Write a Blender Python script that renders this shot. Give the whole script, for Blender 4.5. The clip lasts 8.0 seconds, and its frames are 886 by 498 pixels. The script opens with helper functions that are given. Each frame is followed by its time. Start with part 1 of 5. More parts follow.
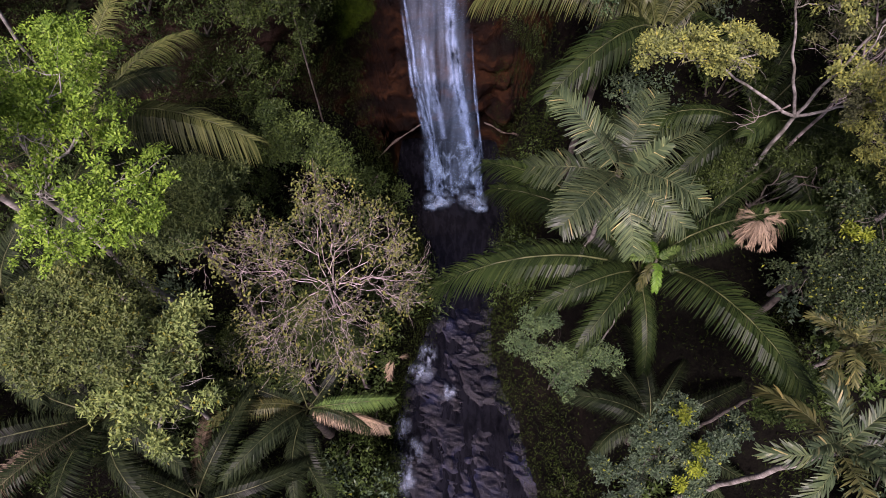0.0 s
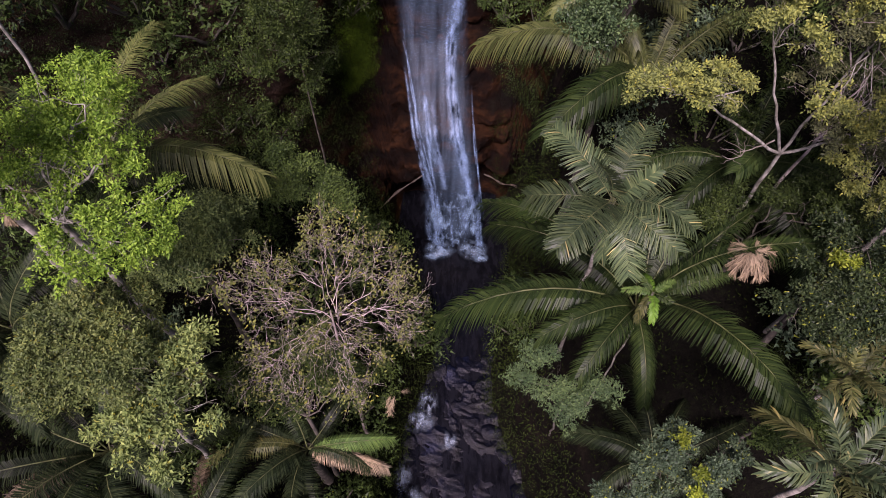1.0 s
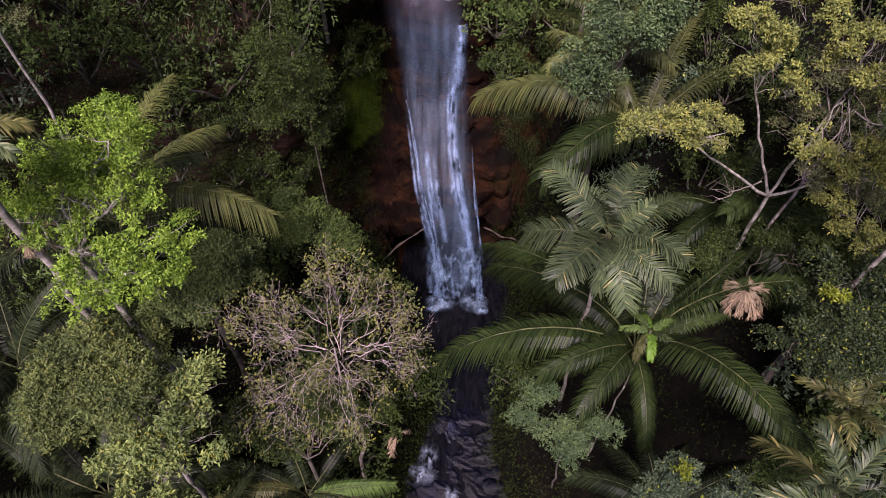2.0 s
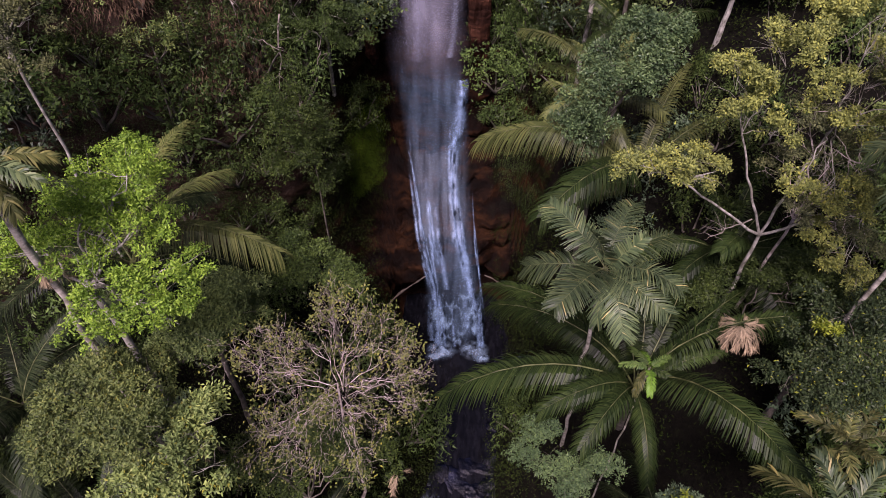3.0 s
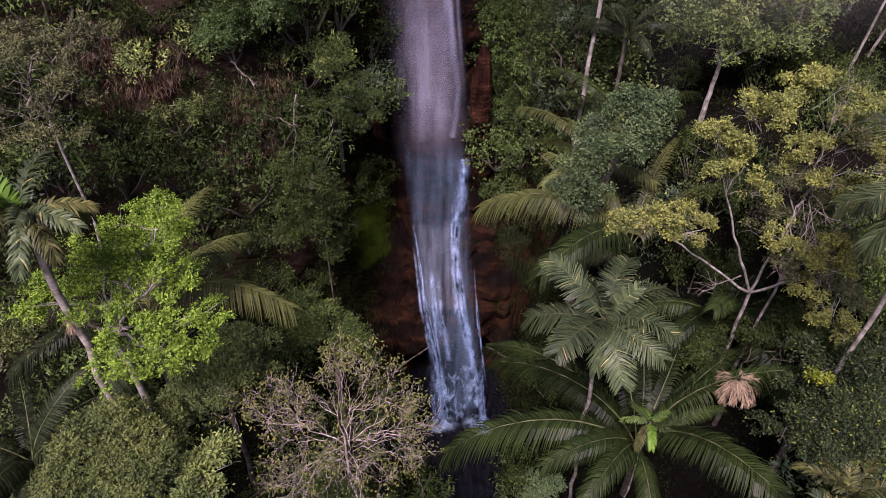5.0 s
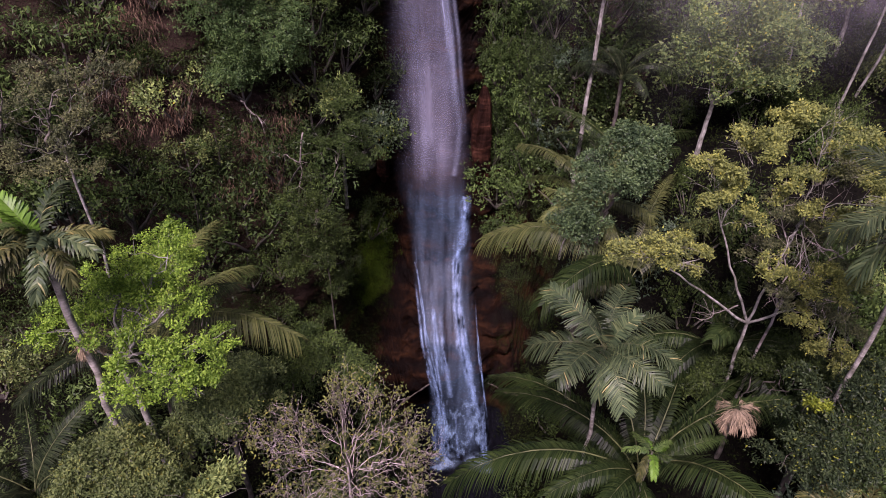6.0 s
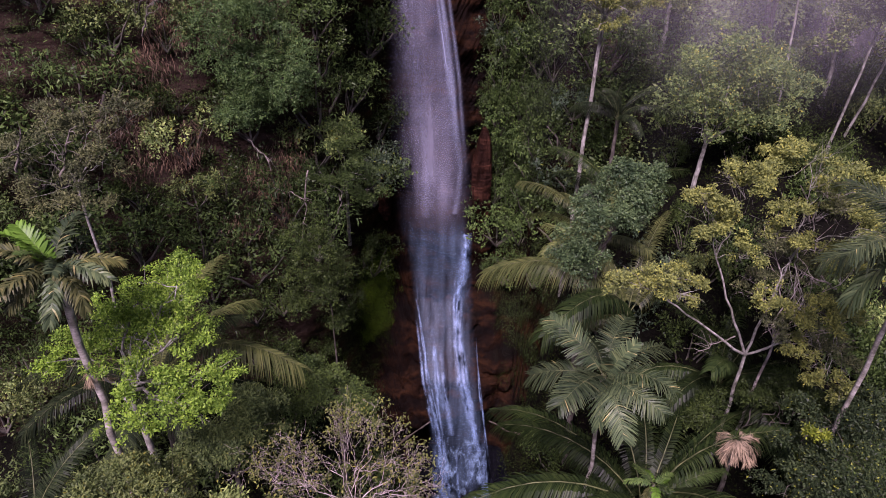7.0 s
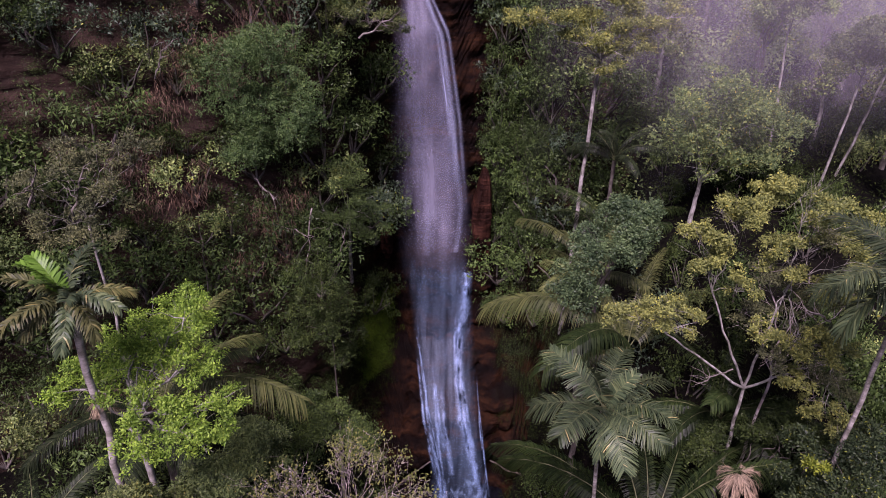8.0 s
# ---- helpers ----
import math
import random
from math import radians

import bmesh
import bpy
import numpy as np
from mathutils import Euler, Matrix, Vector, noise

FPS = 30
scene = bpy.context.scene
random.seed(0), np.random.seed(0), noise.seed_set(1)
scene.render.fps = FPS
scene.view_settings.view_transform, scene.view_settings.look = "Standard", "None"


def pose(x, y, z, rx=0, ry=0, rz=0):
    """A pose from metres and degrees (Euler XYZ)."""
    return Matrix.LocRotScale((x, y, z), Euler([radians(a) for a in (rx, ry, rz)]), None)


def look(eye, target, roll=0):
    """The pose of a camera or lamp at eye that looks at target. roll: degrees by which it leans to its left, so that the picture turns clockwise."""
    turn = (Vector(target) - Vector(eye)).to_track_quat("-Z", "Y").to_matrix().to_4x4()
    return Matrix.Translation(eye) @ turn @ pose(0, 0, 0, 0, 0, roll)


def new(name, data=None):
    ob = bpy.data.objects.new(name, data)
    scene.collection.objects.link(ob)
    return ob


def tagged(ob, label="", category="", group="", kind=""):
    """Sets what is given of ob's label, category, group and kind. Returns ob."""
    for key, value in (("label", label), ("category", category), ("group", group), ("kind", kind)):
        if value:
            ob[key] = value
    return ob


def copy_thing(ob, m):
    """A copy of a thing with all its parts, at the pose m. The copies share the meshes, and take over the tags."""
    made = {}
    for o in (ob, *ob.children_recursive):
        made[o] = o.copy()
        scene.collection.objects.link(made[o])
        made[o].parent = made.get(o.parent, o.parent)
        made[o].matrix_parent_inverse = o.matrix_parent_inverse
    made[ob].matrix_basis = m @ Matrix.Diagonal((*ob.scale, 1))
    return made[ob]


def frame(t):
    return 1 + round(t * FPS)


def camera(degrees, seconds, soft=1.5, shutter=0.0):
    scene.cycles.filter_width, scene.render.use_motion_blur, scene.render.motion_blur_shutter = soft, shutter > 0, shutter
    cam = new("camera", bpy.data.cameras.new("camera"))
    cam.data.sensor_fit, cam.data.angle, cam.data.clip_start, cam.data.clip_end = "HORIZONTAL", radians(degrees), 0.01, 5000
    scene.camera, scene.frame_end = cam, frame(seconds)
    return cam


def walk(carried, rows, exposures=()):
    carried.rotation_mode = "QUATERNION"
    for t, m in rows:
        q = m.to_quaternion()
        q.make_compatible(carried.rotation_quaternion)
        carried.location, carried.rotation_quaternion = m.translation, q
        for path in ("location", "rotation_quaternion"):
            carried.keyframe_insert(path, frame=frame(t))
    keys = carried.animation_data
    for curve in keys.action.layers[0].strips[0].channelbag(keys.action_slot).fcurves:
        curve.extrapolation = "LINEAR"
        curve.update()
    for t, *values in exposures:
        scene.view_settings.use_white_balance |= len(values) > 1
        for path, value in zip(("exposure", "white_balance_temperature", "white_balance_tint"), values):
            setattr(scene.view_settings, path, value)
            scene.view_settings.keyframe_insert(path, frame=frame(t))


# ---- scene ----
cam = camera(68.9, 8.0, 0.55)
METRES, EYE, TILT, LEAN, TURN = 7.5, 41.0, -64.0, 0.0, 0.0
ROWS = [
    (0.0, 0.0, 0.0, 0.0, -0.0, 0.0, -0.0),
    (0.5, -0.0027, -0.039, -0.0794, -0.0, 2.86, -0.06),
    (1.0, -0.0058, -0.0772, -0.1585, -0.01, 5.78, -0.1),
    (1.5, -0.0104, -0.1156, -0.2329, -0.02, 8.72, -0.15),
    (2.0, -0.0157, -0.1514, -0.3014, -0.03, 11.62, -0.2),
    (3.5, -0.0296, -0.2408, -0.4832, -0.06, 19.0, -0.34),
    (4.0, -0.0371, -0.2669, -0.5358, -0.09, 20.89, -0.37),
    (4.5, -0.044, -0.2915, -0.5858, -0.1, 22.78, -0.4),
    (6.0, -0.0651, -0.3583, -0.7236, -0.13, 28.43, -0.48),
    (6.5, -0.0733, -0.3785, -0.7682, -0.17, 30.34, -0.5),
    (7.0, -0.0779, -0.3981, -0.8122, -0.2, 32.25, -0.52),
    (7.5, -0.0833, -0.4171, -0.8542, -0.22, 34.16, -0.54),
    (8.0, -0.0869, -0.4356, -0.8948, -0.25, 36.06, -0.56),
]
walk(cam, [(t, pose(0, 0, EYE, TILT, LEAN, TURN) @ pose(METRES * x, METRES * y, METRES * z, 90 + pitch, roll, yaw)) for t, x, y, z, yaw, pitch, roll in ROWS],
     [(0.0, 0.29, 6250, 52), (4.0, 0.27, 6300, 53), (8.0, 0.23, 5950, 65)])

# ---- world, sun, exposure ----
world = bpy.data.worlds.new("overcast_sky")
scene.world = world
world.use_nodes = True
wn, wl = world.node_tree.nodes, world.node_tree.links
sky = wn.new("ShaderNodeTexSky")
sky.sky_type = "NISHITA"
sky.sun_disc = False
sky.sun_elevation, sky.sun_rotation = radians(57), radians(196)
sky.air_density, sky.dust_density = 1.0, 2.5
wl.new(sky.outputs[0], wn["Background"].inputs[0])
wn["Background"].inputs[1].default_value = 0.06

sun = new("sun", bpy.data.lights.new("sun", "SUN"))
sun.data.energy, sun.data.angle, sun.data.color = 6.2, radians(20), (1.0, 0.95, 0.85)
SUN_FROM = Vector((math.sin(radians(196)) * math.cos(radians(57)), math.cos(radians(196)) * math.cos(radians(57)), math.sin(radians(57))))
sun.matrix_world = look(SUN_FROM * 100, (0, 0, 0))


# ---- materials ----
def material(name):
    m = bpy.data.materials.new(name)
    m.use_nodes = True
    return m, m.node_tree.nodes, m.node_tree.links, m.node_tree.nodes["Principled BSDF"]


def ramp(nodes, stops):
    r = nodes.new("ShaderNodeValToRGB")
    e = r.color_ramp.elements
    while len(e) < len(stops):
        e.new(0.5)
    for k, (p, c) in enumerate(stops):
        e[k].position, e[k].color = p, (*c, 1)
    return r


def noise_node(nodes, links, vec, scale, detail=4.0, rough=0.6):
    n = nodes.new("ShaderNodeTexNoise")
    n.inputs["Scale"].default_value, n.inputs["Detail"].default_value, n.inputs["Roughness"].default_value = scale, detail, rough
    if vec:
        links.new(vec, n.inputs["Vector"])
    return n


def mix_colour(nodes, links, fac, a, b, blend="MIX"):
    n = nodes.new("ShaderNodeMix")
    n.data_type, n.blend_type = "RGBA", blend
    for sock, val in ((n.inputs[0], fac), (n.inputs[6], a), (n.inputs[7], b)):
        if isinstance(val, (int, float)):
            sock.default_value = val
        elif isinstance(val, tuple):
            sock.default_value = (*val, 1)
        else:
            links.new(val, sock)
    return n.outputs[2]


def foliage(name, dark, mid, light, rough=0.6, through_light=0.25, odd=None, sheen=0.2):
    """Leaves: each leaf its own tone, patches across the crown, some light let through."""
    m, n, l, b = material(name)
    geo, tc, oi = n.new("ShaderNodeNewGeometry"), n.new("ShaderNodeTexCoord"), n.new("ShaderNodeObjectInfo")
    stops = [(0.0, dark), (0.5, mid), (0.955, light)]
    if odd:
        stops += [(0.985, odd)]
    r = ramp(n, stops)
    l.new(geo.outputs["Random Per Island"], r.inputs[0])
    patch = noise_node(n, l, tc.outputs["Object"], 0.7, 3)
    pr = ramp(n, [(0.3, (0.55, 0.6, 0.6)), (0.7, (1.25, 1.2, 1.0))])
    l.new(patch.outputs[0], pr.inputs[0])
    c = mix_colour(n, l, 1.0, r.outputs[0], pr.outputs[0], "MULTIPLY")
    hs = n.new("ShaderNodeHueSaturation")
    mr = n.new("ShaderNodeMapRange")
    mr.inputs[3].default_value, mr.inputs[4].default_value = 0.6, 1.45
    l.new(oi.outputs["Random"], mr.inputs[0])
    l.new(mr.outputs[0], hs.inputs["Value"])
    l.new(c, hs.inputs["Color"])
    l.new(hs.outputs[0], b.inputs["Base Color"])
    b.inputs["Roughness"].default_value = rough
    b.inputs["Specular IOR Level"].default_value = sheen
    t = n.new("ShaderNodeBsdfTranslucent")
    l.new(hs.outputs[0], t.inputs[0])
    mx = n.new("ShaderNodeMixShader")
    mx.inputs[0].default_value = through_light * 0.7
    l.new(b.outputs[0], mx.inputs[1])
    l.new(t.outputs[0], mx.inputs[2])
    l.new(mx.outputs[0], n["Material Output"].inputs[0])
    return m


def bark(name, dark, light, rough=0.85, scale=6.0, along=0.35):
    m, n, l, b = material(name)
    tc = n.new("ShaderNodeTexCoord")
    mp = n.new("ShaderNodeMapping")
    mp.inputs["Scale"].default_value = (1, 1, along)
    l.new(tc.outputs["Object"], mp.inputs[0])
    a = noise_node(n, l, mp.outputs[0], scale, 6, 0.7)
    r = ramp(n, [(0.3, dark), (0.7, light)])
    l.new(a.outputs[0], r.inputs[0])
    big = noise_node(n, l, tc.outputs["Object"], 2.2, 4)
    br = ramp(n, [(0.38, (0.42, 0.43, 0.37)), (0.6, (1.1, 1.1, 1.1))])
    l.new(big.outputs[0], br.inputs[0])
    l.new(mix_colour(n, l, 1.0, r.outputs[0], br.outputs[0], "MULTIPLY"), b.inputs["Base Color"])
    b.inputs["Roughness"].default_value = rough
    bp = n.new("ShaderNodeBump")
    bp.inputs["Strength"].default_value, bp.inputs["Distance"].default_value = 0.5, 0.02
    l.new(a.outputs[0], bp.inputs["Height"])
    l.new(bp.outputs[0], b.inputs["Normal"])
    return m


def rock(name, wet, tones, flat_z=0.45, band=1.0, relief=0.25, sheen=0.06, dry=None):
    """Layered rock on steep faces, leaf litter and moss where it lies flat."""
    m, n, l, b = material(name)
    tc, geo = n.new("ShaderNodeTexCoord"), n.new("ShaderNodeNewGeometry")
    mp = n.new("ShaderNodeMapping")
    mp.inputs["Scale"].default_value = (0.25, 0.25, band)
    l.new(tc.outputs["Object"], mp.inputs[0])
    strata = noise_node(n, l, mp.outputs[0], 1.0, 8, 0.65)
    r = ramp(n, [(0.32, tones[0]), (0.5, tones[1]), (0.68, tones[2])])
    l.new(strata.outputs[0], r.inputs[0])
    streak = n.new("ShaderNodeMapping")
    streak.inputs["Scale"].default_value = (1.4, 1.4, 0.12)
    l.new(tc.outputs["Object"], streak.inputs[0])
    sn = noise_node(n, l, streak.outputs[0], 1.0, 5)
    sr = ramp(n, [(0.4, (0.35, 0.33, 0.33)), (0.62, (1.0, 1.0, 1.0))])
    l.new(sn.outputs[0], sr.inputs[0])
    stone = mix_colour(n, l, 0.9, r.outputs[0], sr.outputs[0], "MULTIPLY")
    if dry:
        # beyond the reach of the spray the rock is dry, earthy and paler
        place_xyz, side, reach = n.new("ShaderNodeSeparateXYZ"), n.new("ShaderNodeMath"), n.new("ShaderNodeMapRange")
        l.new(tc.outputs["Object"], place_xyz.inputs[0])
        side.operation = "ABSOLUTE"
        l.new(place_xyz.outputs[0], side.inputs[0])
        reach.inputs[1].default_value, reach.inputs[2].default_value = 6.5, 11.0
        l.new(side.outputs[0], reach.inputs[0])
        earth = ramp(n, [(0.35, dry[0]), (0.65, dry[1])])
        l.new(strata.outputs[0], earth.inputs[0])
        stone = mix_colour(n, l, reach.outputs[0], stone, earth.outputs[0])
    fine = noise_node(n, l, tc.outputs["Object"], 3.0, 8, 0.7)
    # litter tones sit near black, carrying the canopy's shade in the colour
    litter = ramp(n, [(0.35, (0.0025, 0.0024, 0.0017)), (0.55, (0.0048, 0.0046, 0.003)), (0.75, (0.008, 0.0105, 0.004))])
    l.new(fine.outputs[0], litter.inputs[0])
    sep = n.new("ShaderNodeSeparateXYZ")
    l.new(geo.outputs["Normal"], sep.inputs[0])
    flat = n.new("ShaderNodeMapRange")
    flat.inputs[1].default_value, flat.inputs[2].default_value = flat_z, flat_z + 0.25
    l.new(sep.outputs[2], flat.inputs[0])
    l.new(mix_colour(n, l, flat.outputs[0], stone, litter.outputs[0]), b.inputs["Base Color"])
    b.inputs["Roughness"].default_value = wet
    b.inputs["Specular IOR Level"].default_value = sheen
    bp = n.new("ShaderNodeBump")
    bp.inputs["Strength"].default_value, bp.inputs["Distance"].default_value = 0.8, relief
    add = n.new("ShaderNodeMath")
    l.new(strata.outputs[0], add.inputs[0])
    l.new(fine.outputs[0], add.inputs[1])
    l.new(add.outputs[0], bp.inputs["Height"])
    l.new(bp.outputs[0], b.inputs["Normal"])
    return m


def stream_water():
    m, n, l, b = material("stream_water")
    tc = n.new("ShaderNodeTexCoord")
    mp = n.new("ShaderNodeMapping")
    mp.inputs["Scale"].default_value = (2.2, 0.7, 1)
    l.new(tc.outputs["Object"], mp.inputs[0])
    a = noise_node(n, l, mp.outputs[0], 1.2, 6, 0.6)
    r = ramp(n, [(0.35, (0.002, 0.0022, 0.003)), (0.7, (0.008, 0.0085, 0.011))])
    l.new(a.outputs[0], r.inputs[0])
    l.new(r.outputs[0], b.inputs["Base Color"])
    b.inputs["Roughness"].default_value = 0.12
    b.inputs["IOR"].default_value = 1.33
    b.inputs["Specular IOR Level"].default_value = 0.4
    bp = n.new("ShaderNodeBump")
    bp.inputs["Strength"].default_value, bp.inputs["Distance"].default_value = 0.35, 0.06
    l.new(a.outputs[0], bp.inputs["Height"])
    l.new(bp.outputs[0], b.inputs["Normal"])
    return m


def falling_water(name, low, high, most, across, along, edge=0.18, fade=0.12, tone=(0.17, 0.28, 0.4)):
    """White water in threads along the fall (second UV axis), clear between them; thin at the sides."""
    m, n, l, b = material(name)
    uv = n.new("ShaderNodeUVMap")
    uv.uv_map = "flow"
    mp = n.new("ShaderNodeMapping")
    mp.inputs["Scale"].default_value = (across, along, 1)
    l.new(uv.outputs[0], mp.inputs[0])
    a = noise_node(n, l, mp.outputs[0], 1.0, 5, 0.62)
    mp2 = n.new("ShaderNodeMapping")
    mp2.inputs["Scale"].default_value = (across * 0.25, along * 0.6, 1)
    l.new(uv.outputs[0], mp2.inputs[0])
    a2 = noise_node(n, l, mp2.outputs[0], 1.0, 3, 0.5)
    av = n.new("ShaderNodeMath")
    av.operation = "MULTIPLY_ADD"
    av.inputs[1].default_value = 0.55
    l.new(a2.outputs[0], av.inputs[0])
    half = n.new("ShaderNodeMath")
    half.operation = "MULTIPLY"
    half.inputs[1].default_value = 0.45
    l.new(a.outputs[0], half.inputs[0])
    l.new(half.outputs[0], av.inputs[2])
    mr = n.new("ShaderNodeMapRange")
    mr.inputs[1].default_value, mr.inputs[2].default_value, mr.inputs[4].default_value = low, high, most
    l.new(av.outputs[0], mr.inputs[0])
    # thin towards both rims of the sheet
    uv2 = n.new("ShaderNodeUVMap")
    uv2.uv_map = "rim"
    sp = n.new("ShaderNodeSeparateXYZ")
    l.new(uv2.outputs[0], sp.inputs[0])
    rim = n.new("ShaderNodeMapRange")
    rim.interpolation_type = "SMOOTHSTEP"
    rim.inputs[2].default_value = edge
    l.new(sp.outputs[0], rim.inputs[0])
    rim2 = n.new("ShaderNodeMapRange")
    rim2.interpolation_type = "SMOOTHSTEP"
    rim2.inputs[2].default_value = fade
    l.new(sp.outputs[1], rim2.inputs[0])
    f1, f2 = n.new("ShaderNodeMath"), n.new("ShaderNodeMath")
    f1.operation = f2.operation = "MULTIPLY"
    l.new(mr.outputs[0], f1.inputs[0])
    l.new(rim.outputs[0], f1.inputs[1])
    l.new(f1.outputs[0], f2.inputs[0])
    l.new(rim2.outputs[0], f2.inputs[1])
    b.inputs["Base Color"].default_value = (*tone, 1)
    b.inputs["Roughness"].default_value = 0.45
    l.new(f2.outputs[0], b.inputs["Alpha"])
    bp = n.new("ShaderNodeBump")
    bp.inputs["Strength"].default_value, bp.inputs["Distance"].default_value = 0.4, 0.1
    l.new(a.outputs[0], bp.inputs["Height"])
    l.new(bp.outputs[0], b.inputs["Normal"])
    return m


M_ROCK = rock("layered_rock", 0.55, [(0.0028, 0.0017, 0.0012), (0.008, 0.0034, 0.0016), (0.042, 0.0175, 0.0062)], 0.8, 1.4, dry=((0.016, 0.0105, 0.0075), (0.062, 0.04, 0.028)))
# soil darkened in its own tones to imitate shade between the trees
M_SOIL_SHADED = rock("shaded_forest_soil", 0.9, [(0.004, 0.0034, 0.0028), (0.009, 0.007, 0.005), (0.017, 0.0128, 0.0085)], 0.2)
# wet stone whose tones also hold gorge shade and a blue sky sheen
M_WETROCK_SHADED = rock("wet_shaded_stone", 0.3, [(0.001, 0.0014, 0.0028), (0.0022, 0.0033, 0.0085), (0.0085, 0.013, 0.036)], 2.0, 2.5, 0.12, 0.22)
M_LIP = bark("worn_rock", (0.03, 0.021, 0.016), (0.15, 0.115, 0.09), 0.6, 5.0)
M_RED = rock("bare_red_rock", 0.6, [(0.006, 0.003, 0.002), (0.036, 0.0145, 0.0085), (0.13, 0.054, 0.03)], 2.0, 1.6, 0.3)
M_STREAM = stream_water()
M_VEIL = falling_water("falling_veil", 0.27, 0.70, 0.68, 1.3, 0.16, 0.95, 1.3, (0.33, 0.34, 0.42))
M_SLIDE = falling_water("sliding_water", 0.4, 0.68, 0.2, 2.6, 0.2, 0.5, 0.5)
M_CHUTE = falling_water("white_chutes", 0.43, 0.64, 0.58, 4.5, 1.3, 1.0, 0.6, (0.23, 0.37, 0.57))
M_RIM = falling_water("bright_threads", 0.34, 0.66, 0.42, 4.0, 0.6, 1.0, 0.7, (0.38, 0.44, 0.57))
M_MISTY = falling_water("misty_threads", 0.3, 0.7, 0.18, 2.0, 0.4, 1.0, 0.9, (0.36, 0.40, 0.53))
M_SPLASH = falling_water("broken_water", 0.5, 0.66, 0.75, 3.0, 1.4, 0.5, 0.35, (0.24, 0.39, 0.55))
M_RAPID = falling_water("rapid_foam", 0.44, 0.62, 0.75, 3.2, 1.4, 1.0, 0.12, (0.42, 0.55, 0.68))
M_FOAM = falling_water("foam", 0.36, 0.6, 0.75, 3.0, 3.0, 0.9, 0.12, (0.3, 0.46, 0.62))

M_BRIGHT = foliage("bright_green_leaves", (0.063, 0.128, 0.017), (0.142, 0.265, 0.03), (0.255, 0.395, 0.055), 0.45, 0.45)
M_OLIVE = foliage("olive_leaves", (0.07, 0.108, 0.034), (0.158, 0.23, 0.07), (0.29, 0.365, 0.118), 0.5, 0.25, (0.22, 0.22, 0.03))
M_FRESH = foliage("fresh_olive_leaves", (0.05, 0.08, 0.022), (0.10, 0.15, 0.04), (0.17, 0.23, 0.055), 0.5, 0.3, (0.26, 0.25, 0.04))
M_YELLOW = foliage("yellow_green_leaves", (0.1, 0.126, 0.04), (0.205, 0.248, 0.072), (0.34, 0.38, 0.098), 0.55, 0.35, (0.38, 0.37, 0.065))
M_GREY = foliage("grey_green_leaves", (0.03, 0.054, 0.03), (0.058, 0.097, 0.055), (0.104, 0.157, 0.09), 0.45, 0.2, (0.22, 0.26, 0.03))
M_MIXED = foliage("mixed_dark_leaves", (0.013, 0.024, 0.011), (0.027, 0.045, 0.02), (0.052, 0.078, 0.033), 0.4, 0.2, (0.2, 0.23, 0.03), sheen=0.12)
M_GLOSSY = foliage("glossy_green_leaves", (0.026, 0.052, 0.024), (0.052, 0.092, 0.04), (0.09, 0.14, 0.056), 0.38, 0.2)
M_MOTTLED = foliage("mottled_green_leaves", (0.068, 0.12, 0.042), (0.135, 0.21, 0.07), (0.24, 0.31, 0.10), 0.5, 0.35, (0.36, 0.36, 0.06))
M_SOFT = foliage("soft_green_leaves", (0.06, 0.102, 0.036), (0.125, 0.19, 0.064), (0.215, 0.29, 0.098), 0.5, 0.35)
M_DRAPE = foliage("drape_green_leaves", (0.05, 0.115, 0.038), (0.105, 0.21, 0.064), (0.18, 0.295, 0.092), 0.45, 0.25)
M_TUFT = foliage("young_leaves", (0.11, 0.16, 0.016), (0.2, 0.27, 0.024), (0.3, 0.36, 0.04), 0.5, 0.4)
M_DRAB = foliage("drab_olive_leaves", (0.056, 0.07, 0.034), (0.106, 0.128, 0.056), (0.186, 0.208, 0.09), 0.55, 0.2)
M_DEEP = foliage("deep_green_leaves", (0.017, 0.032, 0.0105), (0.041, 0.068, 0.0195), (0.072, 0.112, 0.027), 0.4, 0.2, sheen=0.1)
# near-black leaves: the deep shade under the canopy is put into their colour
M_UNDER_SHADED = foliage("shade_toned_undergrowth", (0.0066, 0.0116, 0.0034), (0.0149, 0.0248, 0.0062), (0.0289, 0.0454, 0.0101), 0.6, 0.1, sheen=0.03)
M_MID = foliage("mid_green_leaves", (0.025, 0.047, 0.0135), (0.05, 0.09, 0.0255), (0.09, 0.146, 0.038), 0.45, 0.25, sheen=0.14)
M_BROWN = foliage("dry_brown_leaves", (0.045, 0.03, 0.022), (0.095, 0.061, 0.046), (0.15, 0.108, 0.075), 0.7, 0.15, sheen=0.06)
M_MOSS = foliage("moss", (0.03, 0.06, 0.006), (0.05, 0.092, 0.009), (0.075, 0.128, 0.013), 0.9, 0.1, sheen=0.03)
M_PALM = foliage("palm_leaflets", (0.0084, 0.0182, 0.0054), (0.0165, 0.0315, 0.0092), (0.034, 0.054, 0.0155), 0.42, 0.25, sheen=0.12)
M_PALM_PALE = foliage("pale_palm_leaflets", (0.044, 0.06, 0.018), (0.082, 0.105, 0.034), (0.135, 0.155, 0.052), 0.45, 0.25)
# palm leaflets toned down, shade painted in for low and overshadowed palms
M_PALM_SHADED = foliage("shaded_palm_leaflets", (0.008, 0.014, 0.007), (0.017, 0.028, 0.013), (0.034, 0.048, 0.022), 0.4, 0.25, sheen=0.08)
M_PALM_TIP = foliage("weathered_palm_leaflets", (0.03, 0.052, 0.026), (0.053, 0.083, 0.04), (0.092, 0.125, 0.056), 0.42, 0.2, (0.3, 0.27, 0.12))
